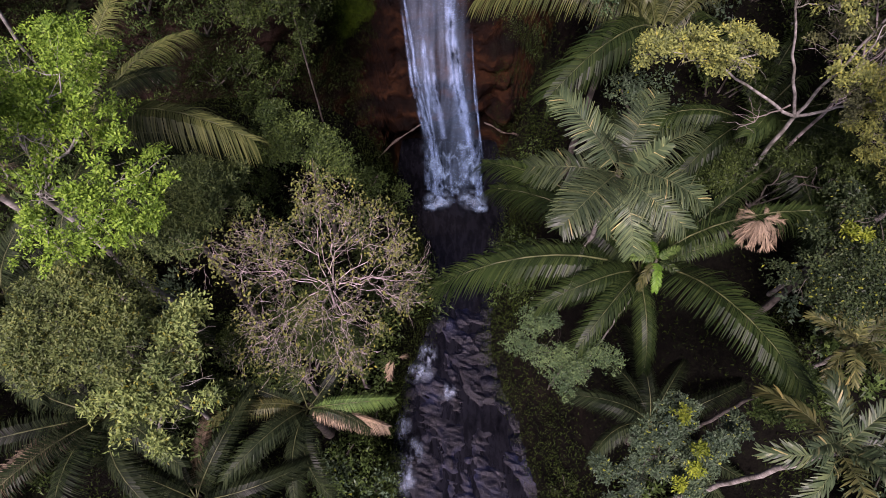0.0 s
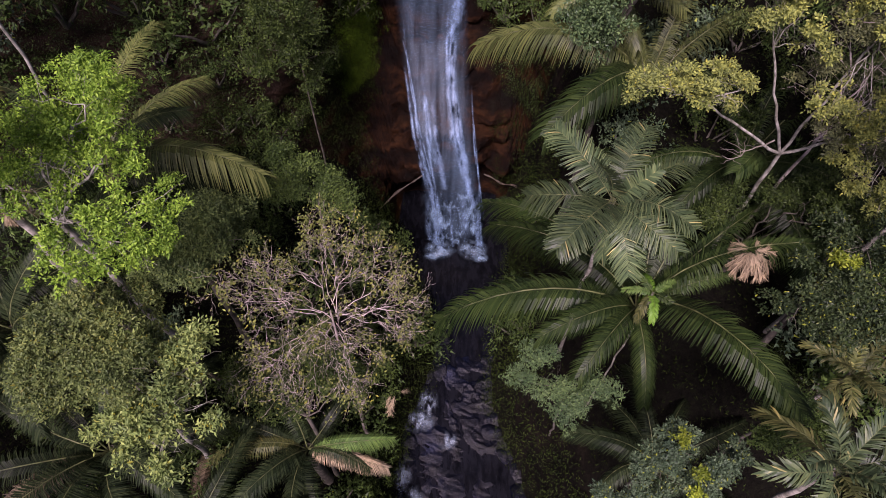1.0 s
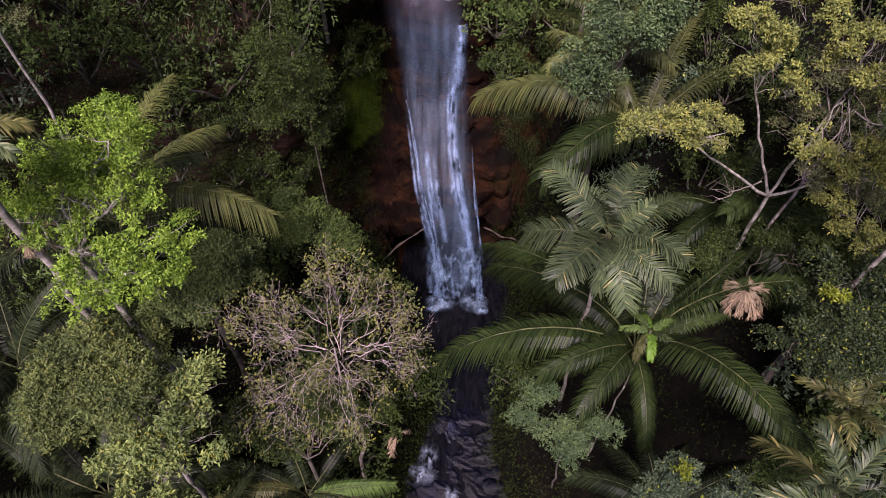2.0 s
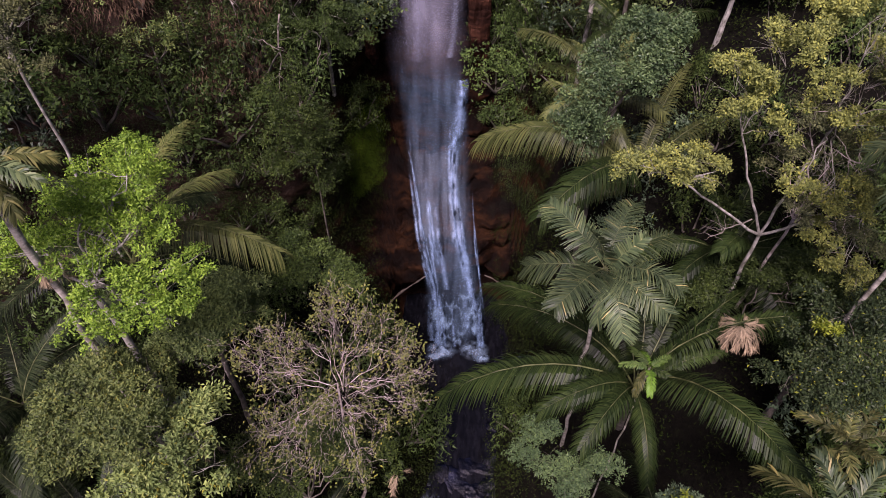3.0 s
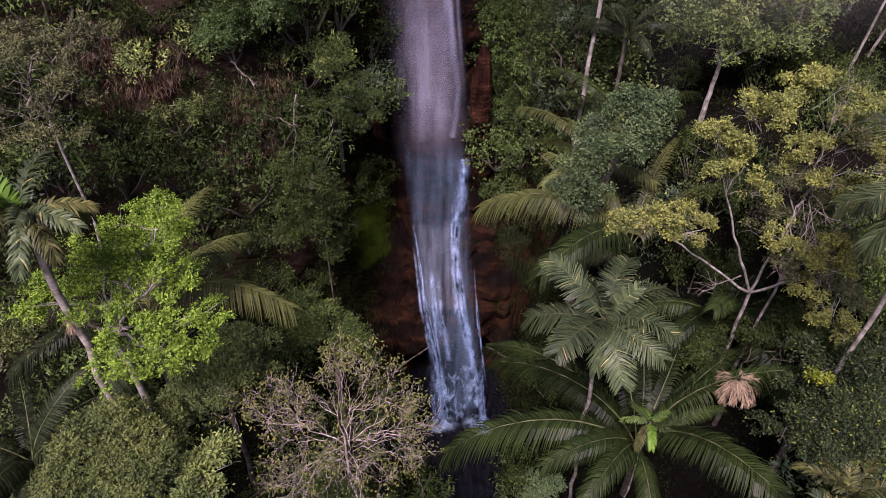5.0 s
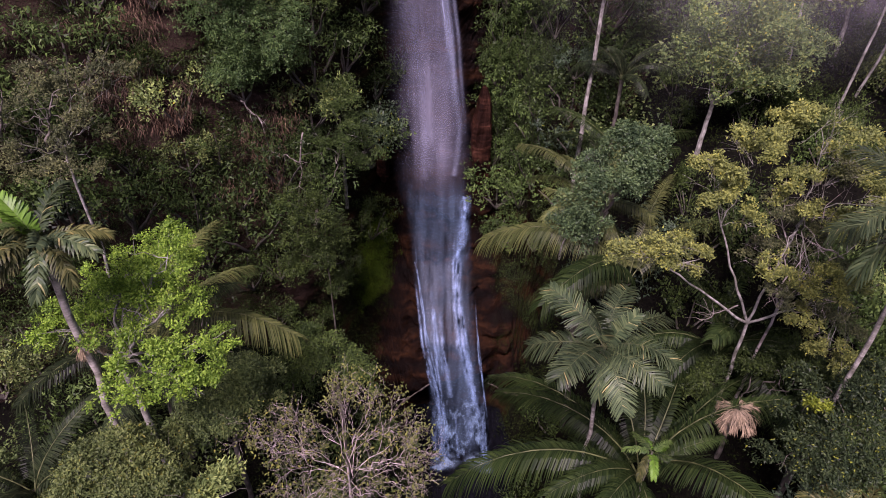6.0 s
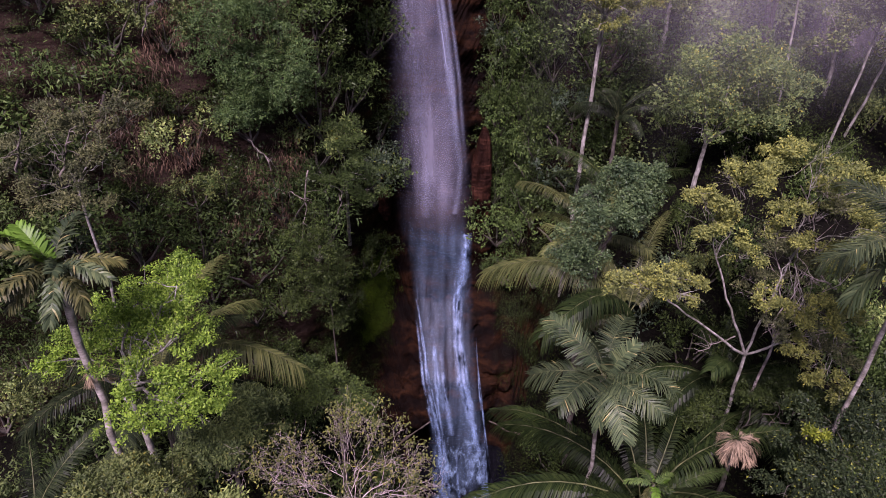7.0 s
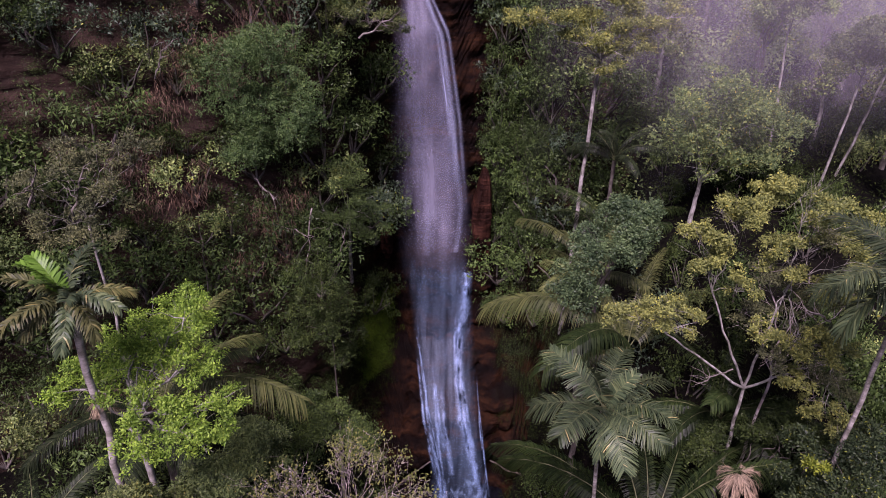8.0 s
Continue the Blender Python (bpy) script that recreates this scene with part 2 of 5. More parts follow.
M_PALM_OLIVE = foliage("olive_palm_leaflets", (0.045, 0.058, 0.02), (0.082, 0.096, 0.034), (0.135, 0.14, 0.05), 0.5, 0.3, (0.22, 0.2, 0.07))
M_PALM_FRESH = foliage("fresh_palm_leaflets", (0.04, 0.08, 0.02), (0.07, 0.13, 0.035), (0.11, 0.18, 0.05), 0.5, 0.3)
M_PALM_NEW = foliage("new_palm_leaflets", (0.05, 0.12, 0.014), (0.08, 0.18, 0.02), (0.11, 0.23, 0.03), 0.4, 0.35)
M_PALM_DEAD = foliage("dead_palm_leaflets", (0.15, 0.115, 0.08), (0.26, 0.205, 0.145), (0.38, 0.30, 0.21), 0.8, 0.2)
M_BARK_PALE = bark("pale_bark", (0.1, 0.097, 0.08), (0.46, 0.45, 0.39), 0.85, 8.0)
M_BARK_WHITE = bark("white_bark", (0.1, 0.098, 0.08), (0.5, 0.48, 0.42), 0.85, 9.0)
M_BARK_RING = bark("ringed_palm_bark", (0.14, 0.13, 0.108), (0.5, 0.47, 0.4), 0.85, 2.4, 5.0)
M_BARK = bark("grey_brown_bark", (0.05, 0.043, 0.034), (0.165, 0.148, 0.12))
M_TWIG = bark("bare_twigs", (0.38, 0.315, 0.29), (0.68, 0.59, 0.55))
M_DEADWOOD = bark("bleached_deadwood", (0.1, 0.085, 0.072), (0.3, 0.265, 0.23))
M_RACHIS = bark("palm_rachis", (0.06, 0.08, 0.025), (0.13, 0.14, 0.05), 0.6)


# ---- mesh helpers ----
def mesh_of(name, verts, faces, smooth=False):
    me = bpy.data.meshes.new(name)
    verts, faces = np.asarray(verts, dtype=np.float32), np.asarray(faces, dtype=np.int32)
    k = faces.shape[1]
    me.vertices.add(len(verts))
    me.vertices.foreach_set("co", verts.ravel())
    me.loops.add(faces.size)
    me.loops.foreach_set("vertex_index", faces.ravel())
    me.polygons.add(len(faces))
    me.polygons.foreach_set("loop_start", np.arange(0, faces.size, k, dtype=np.int32))
    me.polygons.foreach_set("loop_total", np.full(len(faces), k, dtype=np.int32))
    me.polygons.foreach_set("use_smooth", np.full(len(faces), smooth))
    me.update(calc_edges=True)
    return me


def part(name, me, mat, parent=None, label=""):
    if not me.materials:
        me.materials.append(mat)
    ob = new(name, me)
    if parent:
        ob.parent = parent
    if label:
        tagged(ob, label)
    return ob


def thing(name, at, label, category, group="", kind="", turn=0.0):
    ob = new(name)
    ob.empty_display_size = 0.2
    ob.matrix_basis = pose(*at, 0, 0, turn)
    return tagged(ob, label, category, group, kind)


def unit(v):
    return v / np.maximum(np.linalg.norm(v, axis=-1, keepdims=True), 1e-9)


class Tubes:
    """Tapered round limbs gathered into one mesh."""

    def __init__(self, sides=6):
        self.v, self.f, self.n, self.sides = [], [], 0, sides

    def add(self, pts, radii):
        pts = np.asarray(pts, float)
        tan = unit(np.gradient(pts, axis=0))
        ref = np.where(np.abs(tan[:, 2:3]) > 0.9, np.array([[1.0, 0, 0]]), np.array([[0, 0, 1.0]]))
        a = unit(np.cross(tan, ref))
        b = np.cross(tan, a)
        ang = np.linspace(0, 2 * np.pi, self.sides, endpoint=False)
        ring = np.cos(ang)[None, :, None] * a[:, None] + np.sin(ang)[None, :, None] * b[:, None]
        v = pts[:, None] + ring * np.asarray(radii, float)[:, None, None]
        k, s = len(pts), self.sides
        i = np.arange(k - 1)[:, None] * s + self.n
        j = np.arange(s)[None]
        q = np.stack([i + j, i + (j + 1) % s, i + s + (j + 1) % s, i + s + j], -1).reshape(-1, 4)
        self.v.append(v.reshape(-1, 3))
        self.f.append(q)
        self.n += k * s

    def mesh(self, name):
        return mesh_of(name, np.concatenate(self.v), np.concatenate(self.f), True)


def bent(rng, a, b, n=7, sag=0.0, wild=0.03):
    """A limb's line from a to b, wandering, bowed by sag."""
    a, b = np.asarray(a, float), np.asarray(b, float)
    t = np.linspace(0, 1, n)[:, None]
    p = a + (b - a) * t
    p += np.sin(np.pi * t) * np.array([0, 0, sag]) * np.linalg.norm(b - a)
    w = rng.normal(0, wild, (n, 3)) * np.linalg.norm(b - a) / 3
    w[0] = w[-1] = 0
    return p + w


def leaf_quads(rng, p, axis, normal, length, width, fold=0.18):
    """Kite-shaped leaves, folded a little along the midrib."""
    side = unit(np.cross(axis, normal))
    nrm = unit(np.cross(side, axis))
    L, W = length[:, None], width[:, None]
    mid = p + axis * L * 0.45
    v = np.stack([p, mid + side * W + nrm * W * fold, p + axis * L - nrm * L * 0.12, mid - side * W + nrm * W * fold], 1)
    return v.reshape(-1, 3)


def leaf_tris(p, axis, normal, length, width):
    """Small leaves, one triangle each."""
    side = unit(np.cross(axis, normal))
    b, W = p + axis * length[:, None] * 0.2, (side * width[:, None])
    return np.stack([b - W, b + W, p + axis * length[:, None]], 1).reshape(-1, 3)


def split_clumps(rng, clumps, k, lo, hi):
    """Breaks each clump of a crown into k smaller ones, with gaps between."""
    out = []
    for c in np.asarray(clumps, float):
        for d in unit(rng.normal(size=(k, 3)) + np.array([0, 0, 0.25])):
            s = rng.uniform(lo, hi)
            out.append((*(c[:3] + d * c[3:] * rng.uniform(0.45, 1.05)), *(np.maximum(c[3:].mean() * 0.6, c[3:]) * s)))
    return np.array(out)


def foliage_cloud(rng, clumps, count, size, aspect=0.42, sprig=7, shell=0.45, rise=0.5, hang=0.0, low=-0.55, tiny=False):
    """Sprigs of leaves on the outer part of lumpy clumps: (x, y, z, rx, ry, rz) each."""
    c = np.asarray(clumps, float)
    wgt = (c[:, 3] * c[:, 4] + c[:, 3] * c[:, 5] + c[:, 4] * c[:, 5])
    k = rng.choice(len(c), count // sprig, p=wgt / wgt.sum())
    d = unit(rng.normal(size=(len(k), 3)))
    d[:, 2] = np.where(d[:, 2] < low, -d[:, 2], d[:, 2])
    bump = unit(rng.normal(size=(len(c), 9, 3)))
    lump = (np.einsum("ni,nki->nk", d, bump[k]).clip(0) ** 6).max(1)
    rad = (1 - shell * rng.random(len(k)) ** 1.5) * (0.78 + 0.34 * lump)
    centre = c[k, :3] + d * c[k, 3:] * rad[:, None]
    out = unit(d / c[k, 3:] + np.array([0, 0, rise * 0.5]) + rng.normal(0, 0.55, d.shape))
    cen, out = np.repeat(centre, sprig, 0), np.repeat(out, sprig, 0)
    n = len(cen)
    axis = unit(rng.normal(size=(n, 3)) + out * 0.55 - np.array([0, 0, hang]))
    normal = unit(out + np.array([0, 0, rise * 0.6]) + rng.normal(0, 0.2, (n, 3)))
    L = size * rng.uniform(0.65, 1.25, n)
    at = cen + axis * L[:, None] * 0.25 + rng.normal(0, size * 0.35, (n, 3))
    if tiny:
        return leaf_tris(at, axis, normal, L, L * aspect * 0.5), np.arange(n * 3).reshape(-1, 3)
    v = leaf_quads(rng, at, axis, normal, L, L * aspect * 0.5)
    return v, np.arange(n * 4).reshape(-1, 4)


# ---- the lie of the land ----
S_Y = np.array([-400.0, -20, 3.6, 6.2, 8.2, 10.4, 12.6, 15, 17.4, 20, 23, 25, 27])
S_L = np.array([-4.0, -4, -3.4, -3.3, -3.0, -2.7, -1.7, -0.9, -0.6, -1.6, -3.2, -3.6, -3.5])
S_R = np.array([6.5, 6.5, 5.9, 5.1, 4.8, 3.8, 3.2, 3.4, 3.6, 4.2, 5.0, 5.0, 4.5])
B_X = np.array([-600.0, -80, -40, -26, -20, -16, -12, -9, -6, -3, 0, 3, 5, 8, 12, 16, 24, 40, 80, 600])
B_Y = np.array([-40.0, -12, 4, 12, 17, 20.5, 23.0, 25.0, 26.6, 26.2, 25.4, 26.4, 28.5, 30, 33, 36, 44, 58, 80, 120])
F_Z = np.array([-2.0, 0, 3.2, 5.2, 7.5, 9.5, 12, 15, 16.5, 17.6, 30, 42])
F_Y = np.array([25.0, 25.4, 26.0, 26.9, 28.6, 30.8, 33.2, 34.8, 35.6, 37.6, 38.2, 39.4])


def fbm(x, y, z, octaves=4):
    return noise.fractal(Vector((x, y, z)), 1.0, 2.0, octaves, noise_basis="PERLIN_ORIGINAL")


def water_z(y):
    return np.where(y < 21, -0.055 * (21 - np.clip(y, -60, 21)), 0.0)


def floor_z(x, y):
    out = np.maximum(np.interp(y, S_Y, S_L) - x, x - np.interp(y, S_Y, S_R))
    d = np.maximum(out, 0)
    bank = np.where(x < 1, 12.0, 15.0) * (1 - np.exp(-d / 4.2)) + np.where(x < 1, 12.0, 14.0) * (1 - np.exp(-d / 45))
    hill = 0.28 * np.clip(y - 14, 0, 60) * np.clip((x - 7) / 6, 0, 1)
    hill = hill + np.clip(0.8 * (y - 13), 0, 7) * np.clip((x - 4.8) / 3, 0, 1) * np.clip((30 - x) / 12, 0, 1)
    bed = -0.45 * np.clip(-out / 0.8, 0, 1)
    return water_z(y) + bank + hill + bed


def cliff_y(x, z):
    yb = np.interp(x, B_X, B_Y)
    lean = np.interp(x, [-30, -12, -5, 6, 14, 40], [0.45, 0.3, 0.2, 0.3, 0.55, 0.9])
    plain = yb + lean * (z - floor_z(x, yb)) * (1 + 0.0 * z)
    w = np.clip((8.0 - np.abs(x + 0.3)) / 4.2, 0, 1)
    w = w * w * (3 - 2 * w)
    y = plain * (1 - w) + np.interp(z, F_Z, F_Y) * w
    under = np.clip((lip_z(x) - z) / 0.6, 0, 1)
    return y + w * under * np.maximum(29.3 - y, 0)


def lip_z(x):
    """The worn arch over the hollow behind the pool."""
    return 5.6 - 0.10 * (x - 0.8) ** 2


def top_z(x):
    return np.interp(x, [-60, -20, -4, -1.8, 0, 2, 8, 20, 60], [46, 45, 43, 37.2, 37.2, 42, 42, 38, 36])


def ground_at(x, y):
    yb = float(np.interp(x, B_X, B_Y))
    if y <= yb:
        return float(floor_z(x, y))
    zs = np.linspace(float(floor_z(x, yb)), float(top_z(x)), 120)
    return float(np.interp(y, np.maximum.accumulate(cliff_y(np.full(120, float(x)), zs)), zs))


def build_land():
    xs = np.concatenate([[-600, -300, -150, -90, -60, -48, -40, -34], np.arange(-30, -10, 0.6), np.arange(-10, 9.9, 0.28),
                         np.arange(10, 32, 0.7), [34, 40, 48, 60, 90, 150, 300, 600]])
    front = np.concatenate([[-500, -250, -120, -60, -40, -28, -20, -14, -10], np.arange(-7, 0, 0.7)])
    nf, nc = 60, 200
    rows = []
    for x in xs:
        yb = float(np.interp(x, B_X, B_Y))
        ys = np.concatenate([np.minimum(front, yb - 30 + front / 20), yb - (yb - max(0, -1e9)) * (1 - np.linspace(0, 1, nf)) if yb > 2 else np.linspace(yb - 29, yb, nf)])
        zs = floor_z(np.full(len(ys), x), ys)
        z0, zt = zs[-1], float(top_z(x))
        k = np.linspace(0, 1, nc + 1)[1:]
        cz = z0 + (zt - z0) * k
        cy = cliff_y(np.full(nc, x), cz)
        back = cy[-1] + np.array([1.0, 2, 3.5, 5, 7, 9, 12, 15, 18, 22, 26, 31, 37, 44, 52, 62, 75, 90, 110, 140, 180, 240, 300, 360, 420, 500])
        bz = zt + 0.1 * (back - cy[-1]) * np.exp(-(back - cy[-1]) / 160)
        row = []
        for j, (y, z) in enumerate(zip(np.concatenate([ys, cy, back]), np.concatenate([zs, cz, bz]))):
            near = abs(x) < 60
            if near and j >= len(ys):
                c = j < len(ys) + nc
                fade = min(1.0, (j - len(ys)) / 6) if c else 1.0
                if c:
                    y += fade * (0.9 * fbm(x * 0.28, 3.1, z * 0.28) + 0.6 * abs(fbm(x * 0.35, 7.7, z * 1.1)) + 0.5 * abs(fbm(x * 0.9, 2.2, z * 0.5, 3)) + 0.3 * fbm(x * 1.6, 1.0, z * 1.6, 4))
                    if abs(x) < 9.5 and z < 22:
                        y += fade * min(1.0, (22 - z) / 5, (9.5 - abs(x)) / 2) * (0.7 * abs(fbm(x * 0.4, 4.4, z * 0.55, 5)) + 0.3 * fbm(x * 0.7, 6.4, z * 0.3, 2))
                    if abs(x) < 9.5 and z < 24:
                        lay = z * 0.85 + 1.5 * fbm(x * 0.16, 8.0, z * 0.1, 2)
                        y += fade * min(1.0, (24 - z) / 4, (9.5 - abs(x)) / 2) * (0.28 * (lay % 1.0) ** 2 - 0.08 + 0.1 * ((lay * 2.7) % 1.0))
                    z += fade * 0.15 * fbm(x * 0.8, 5.5, z * 0.8, 2)
                else:
                    z += 1.2 * fbm(x * 0.12, y * 0.12, 4.0)
            elif near:
                out = max(np.interp(y, S_Y, S_L) - x, x - np.interp(y, S_Y, S_R))
                z += (0.15 + 0.7 * min(1.0, max(0.0, out) / 2)) * fbm(x * 0.3, y * 0.3, 9.0) + 0.18 * fbm(x * 1.3, y * 1.3, 2.0, 3)
            row.append((x, y, z))
        rows.append(row)
    g = np.array(rows)
    cut1, cut2 = len(front) + nf - 1, len(front) + nf - 1 + nc
    for name, a, b, mat, label in (("ground", 0, cut1, M_SOIL_SHADED, "leaf-littered valley floor and banks of the gorge, shade in its colour"),
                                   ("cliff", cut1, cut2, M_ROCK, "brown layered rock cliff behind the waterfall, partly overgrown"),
                                   ("plateau", cut2, g.shape[1] - 1, M_SOIL_SHADED, "forested high ground above the cliff")):
        s = g[:, a:b + 1]
        nx, ny = s.shape[:2]
        i = np.arange(nx * ny).reshape(nx, ny)
        f = np.stack([i[:-1, :-1], i[1:, :-1], i[1:, 1:], i[:-1, 1:]], -1).reshape(-1, 4)
        tagged(part(name, mesh_of(name, s.reshape(-1, 3), f, True), mat), label, name, "", "structure")


build_land()


def build_stream():
    ys = np.concatenate([[-300, -150, -60, -30], np.arange(-15, 30.5, 0.3)])
    v = []
    for y in ys:
        l, r = np.interp(y, S_Y, S_L) - 0.5, np.interp(y, S_Y, S_R) + 0.5
        for u in np.linspace(0, 1, 26):
            x = l + (r - l) * u
            rip = 0.06 if y < 17 else 0.03
            v.append((x, y, float(water_z(y)) - 0.02 + rip * fbm(x * 1.3, y * 0.8, 1.0, 3)))
    i = np.arange(len(v)).reshape(len(ys), 26)
    f = np.stack([i[:-1, :-1], i[:-1, 1:], i[1:, 1:], i[1:, :-1]], -1).reshape(-1, 4)
    tagged(part("water", mesh_of("water", v, f, True), M_STREAM), "dark shallow stream water flowing from the plunge pool", "stream", "", "structure")


build_stream()


# ---- stream stones ----
def boulder_mesh(seed, flat):
    rng = np.random.default_rng(seed)
    bm = bmesh.new()
    bmesh.ops.create_icosphere(bm, subdivisions=3, radius=1)
    o = rng.uniform(0, 50, 3)
    for v in bm.verts:
        p = v.co.copy()
        v.co *= 1 + 0.38 * fbm(p.x + o[0], p.y + o[1], p.z + o[2], 4)
        v.co.z *= flat
    for fc in bm.faces:
        fc.smooth = True
    me = bpy.data.meshes.new("boulder")
    bm.to_mesh(me)
    bm.free()
    me.materials.append(M_WETROCK_SHADED)
    return me


def bedrock():
    """Water-worn rock shelves that break the stream's surface."""
    ys, us = np.arange(2.0, 17.4, 0.08), np.linspace(0, 1, 80)
    v = []
    for y in ys:
        l, r = float(np.interp(y, S_Y, S_L)) - 0.4, float(np.interp(y, S_Y, S_R)) + 0.4
        for u in us:
            x = l + (r - l) * u
            a = fbm((x + 0.6 * y) * 0.34 + 4, (y - 0.6 * x) * 0.2, 3.0, 4)
            lay = (y + 0.5 * x) * 0.42 + 1.3 * fbm(x * 0.35, y * 0.35, 6.0, 3)
            step = 0.1 * (lay % 1.0) ** 1.5
            ripple = 0.035 * fbm(x * 1.2, (y + 0.4 * x) * 4.5, 1.0, 3)
            crack = -0.3 * max(0.0, 1 - abs(fbm(x * 0.25 + 3, (y + x) * 0.16, 8.0, 4)) * 5) - 0.2 * min(1.0, max(0.0, (l + 0.35 * (r - l) - x) / 1.2))
            fade = max(0.0, min(1.0, (y - 2) / 1.0, (17.3 - y) / 2.5))
            h = (0.16 * a + 0.8 * step + 1.6 * ripple + 0.5 * crack) * fade + 0.01 - 0.45 * (1 - fade)
            v.append((x, y, float(water_z(y)) + h))
    i = np.arange(len(v)).reshape(len(ys), 80)
    f = np.stack([i[:-1, :-1], i[:-1, 1:], i[1:, 1:], i[1:, :-1]], -1).reshape(-1, 4)
    tagged(part("bedrock", mesh_of("bedrock", v, f, True), M_WETROCK_SHADED), "wet rock shelves in the stream bed, shade and sky sheen in their colour", "rock", "", "structure")


def stones():
    rng = np.random.default_rng(5)
    kinds = [boulder_mesh(s, fl) for s, fl in ((1, 0.6), (2, 0.5), (3, 0.75), (4, 0.45))]
    for k in range(48):
        y = rng.uniform(1.5, 22)
        l, r = float(np.interp(y, S_Y, S_L)), float(np.interp(y, S_Y, S_R))
        x = (l + rng.uniform(-0.4, 0.7)) if k % 2 else (r - rng.uniform(-0.4, 0.7))
        s = rng.uniform(0.2, 0.7)
        ob = new("boulder", kinds[k % 4])
        ob.matrix_basis = Matrix.LocRotScale((x, y, float(water_z(y)) - 0.3 * s), Euler((rng.normal(0, 0.15), rng.normal(0, 0.15), rng.uniform(0, 6.28))), (s * 1.5, s * 1.1, s * 0.8))
        tagged(ob, "wet boulder at the edge of the stream, shade and sky sheen in its colour", "rock", "stream rocks")


bedrock()
stones()


# ---- waterfall ----
def water_sheet(name, mat, parent, line, edges, rows=110, cols=26, rough=0.12, seed=0, label="", bulge=0.35, open_top=False):
    """A sheet that follows line [(y, z)] with edges [(left x, right x)]."""
    line, edges = np.asarray(line, float), np.asarray(edges, float)
    t = np.concatenate([[0], np.cumsum(np.linalg.norm(np.diff(line, axis=0), axis=1))])
    tt = np.linspace(0, t[-1], rows)
    y, z = np.interp(tt, t, line[:, 0]), np.interp(tt, t, line[:, 1])
    l, r = np.interp(tt, t, edges[:, 0]), np.interp(tt, t, edges[:, 1])
    v, uv, rim = [], [], []
    for j in range(rows):
        wob = 0.16 * fbm(seed * 3.3, tt[j] * 0.5, 0.0, 3)
        for u in np.linspace(0, 1, cols):
            x = l[j] + wob + (r[j] - l[j]) * u
            dy = rough * fbm(x * 2.0 + seed, tt[j] * 0.35, seed * 1.7, 3) - bulge * math.sin(math.pi * u)
            v.append((x, y[j] + dy, z[j] + 0.3 * dy))
            uv.append((x + seed * 7.1, tt[j]))
            rim.append((min(u, 1 - u) * 2, (t[-1] - tt[j]) / 4 if open_top else min(tt[j], t[-1] - tt[j]) / 4))
    i = np.arange(len(v)).reshape(rows, cols)
    f = np.stack([i[:-1, :-1], i[1:, :-1], i[1:, 1:], i[:-1, 1:]], -1).reshape(-1, 4)
    me = mesh_of(name, v, f, True)
    for lay, data in (("flow", uv), ("rim", rim)):
        layer = me.uv_layers.new(name=lay)
        layer.data.foreach_set("uv", np.asarray(data, np.float32)[f.ravel()].ravel())
    return part(name, me, mat, parent, label)


def threads(name, mat, parent, rng, line, edges, count, first, last, us, spread, wide, off=0.45):
    """Slender ribbons of white water that part and meet on their way from row first to row last of the line."""
    line, edges = np.asarray(line, float), np.asarray(edges, float)
    k = np.arange(len(line))
    rows = 30
    for c in range(count):
        span = rng.uniform(0.35, 1.0) * (last - first)
        a = first + (last - first - span) * rng.random() ** 0.7
        t = np.linspace(a, a + span, rows)
        y, z = np.interp(t, k, line[:, 0]), np.interp(t, k, line[:, 1])
        l, r = np.interp(t, k, edges[:, 0]), np.interp(t, k, edges[:, 1])
        lane = np.interp(t, np.linspace(first, last, len(us)), us) + spread * rng.uniform(-1.6, 1.6)
        lane = np.clip(lane, 0.03, 0.97) + 0.02 * np.sin(t * rng.uniform(1.0, 2.5) + rng.uniform(0, 6.3))
        x = l + (r - l) * lane
        half = wide * rng.uniform(0.4, 1.0) * np.linspace(0.7, 1.25, rows) / 2
        lift = off * rng.uniform(0.55, 1.15)
        tail = np.ones(rows) if a + span > last - 0.4 else np.linspace(1, 0, rows)
        fade = np.minimum(np.linspace(0, 1, rows), tail) * 2.0
        seed = rng.uniform(0, 90)
        v, uv, rim = [], [], []
        for j in range(rows):
            for u in (0, 0.25, 0.5, 0.75, 1):
                v.append((x[j] + half[j] * (2 * u - 1), y[j] - lift - 0.1 * math.sin(math.pi * u), z[j] - 0.2 * lift))
                uv.append((seed + half[j] * 2 * u, 3 * t[j] + seed))
                rim.append((1 - abs(2 * u - 1), fade[j]))
        i = np.arange(rows * 5).reshape(rows, 5)
        f = np.stack([i[:-1, :-1], i[1:, :-1], i[1:, 1:], i[:-1, 1:]], -1).reshape(-1, 4)
        me = mesh_of(name, v, f, True)
        for lay, data in (("flow", uv), ("rim", rim)):
            me.uv_layers.new(name=lay).data.foreach_set("uv", np.asarray(data, np.float32)[f.ravel()].ravel())
        part(name, me, mat, parent)


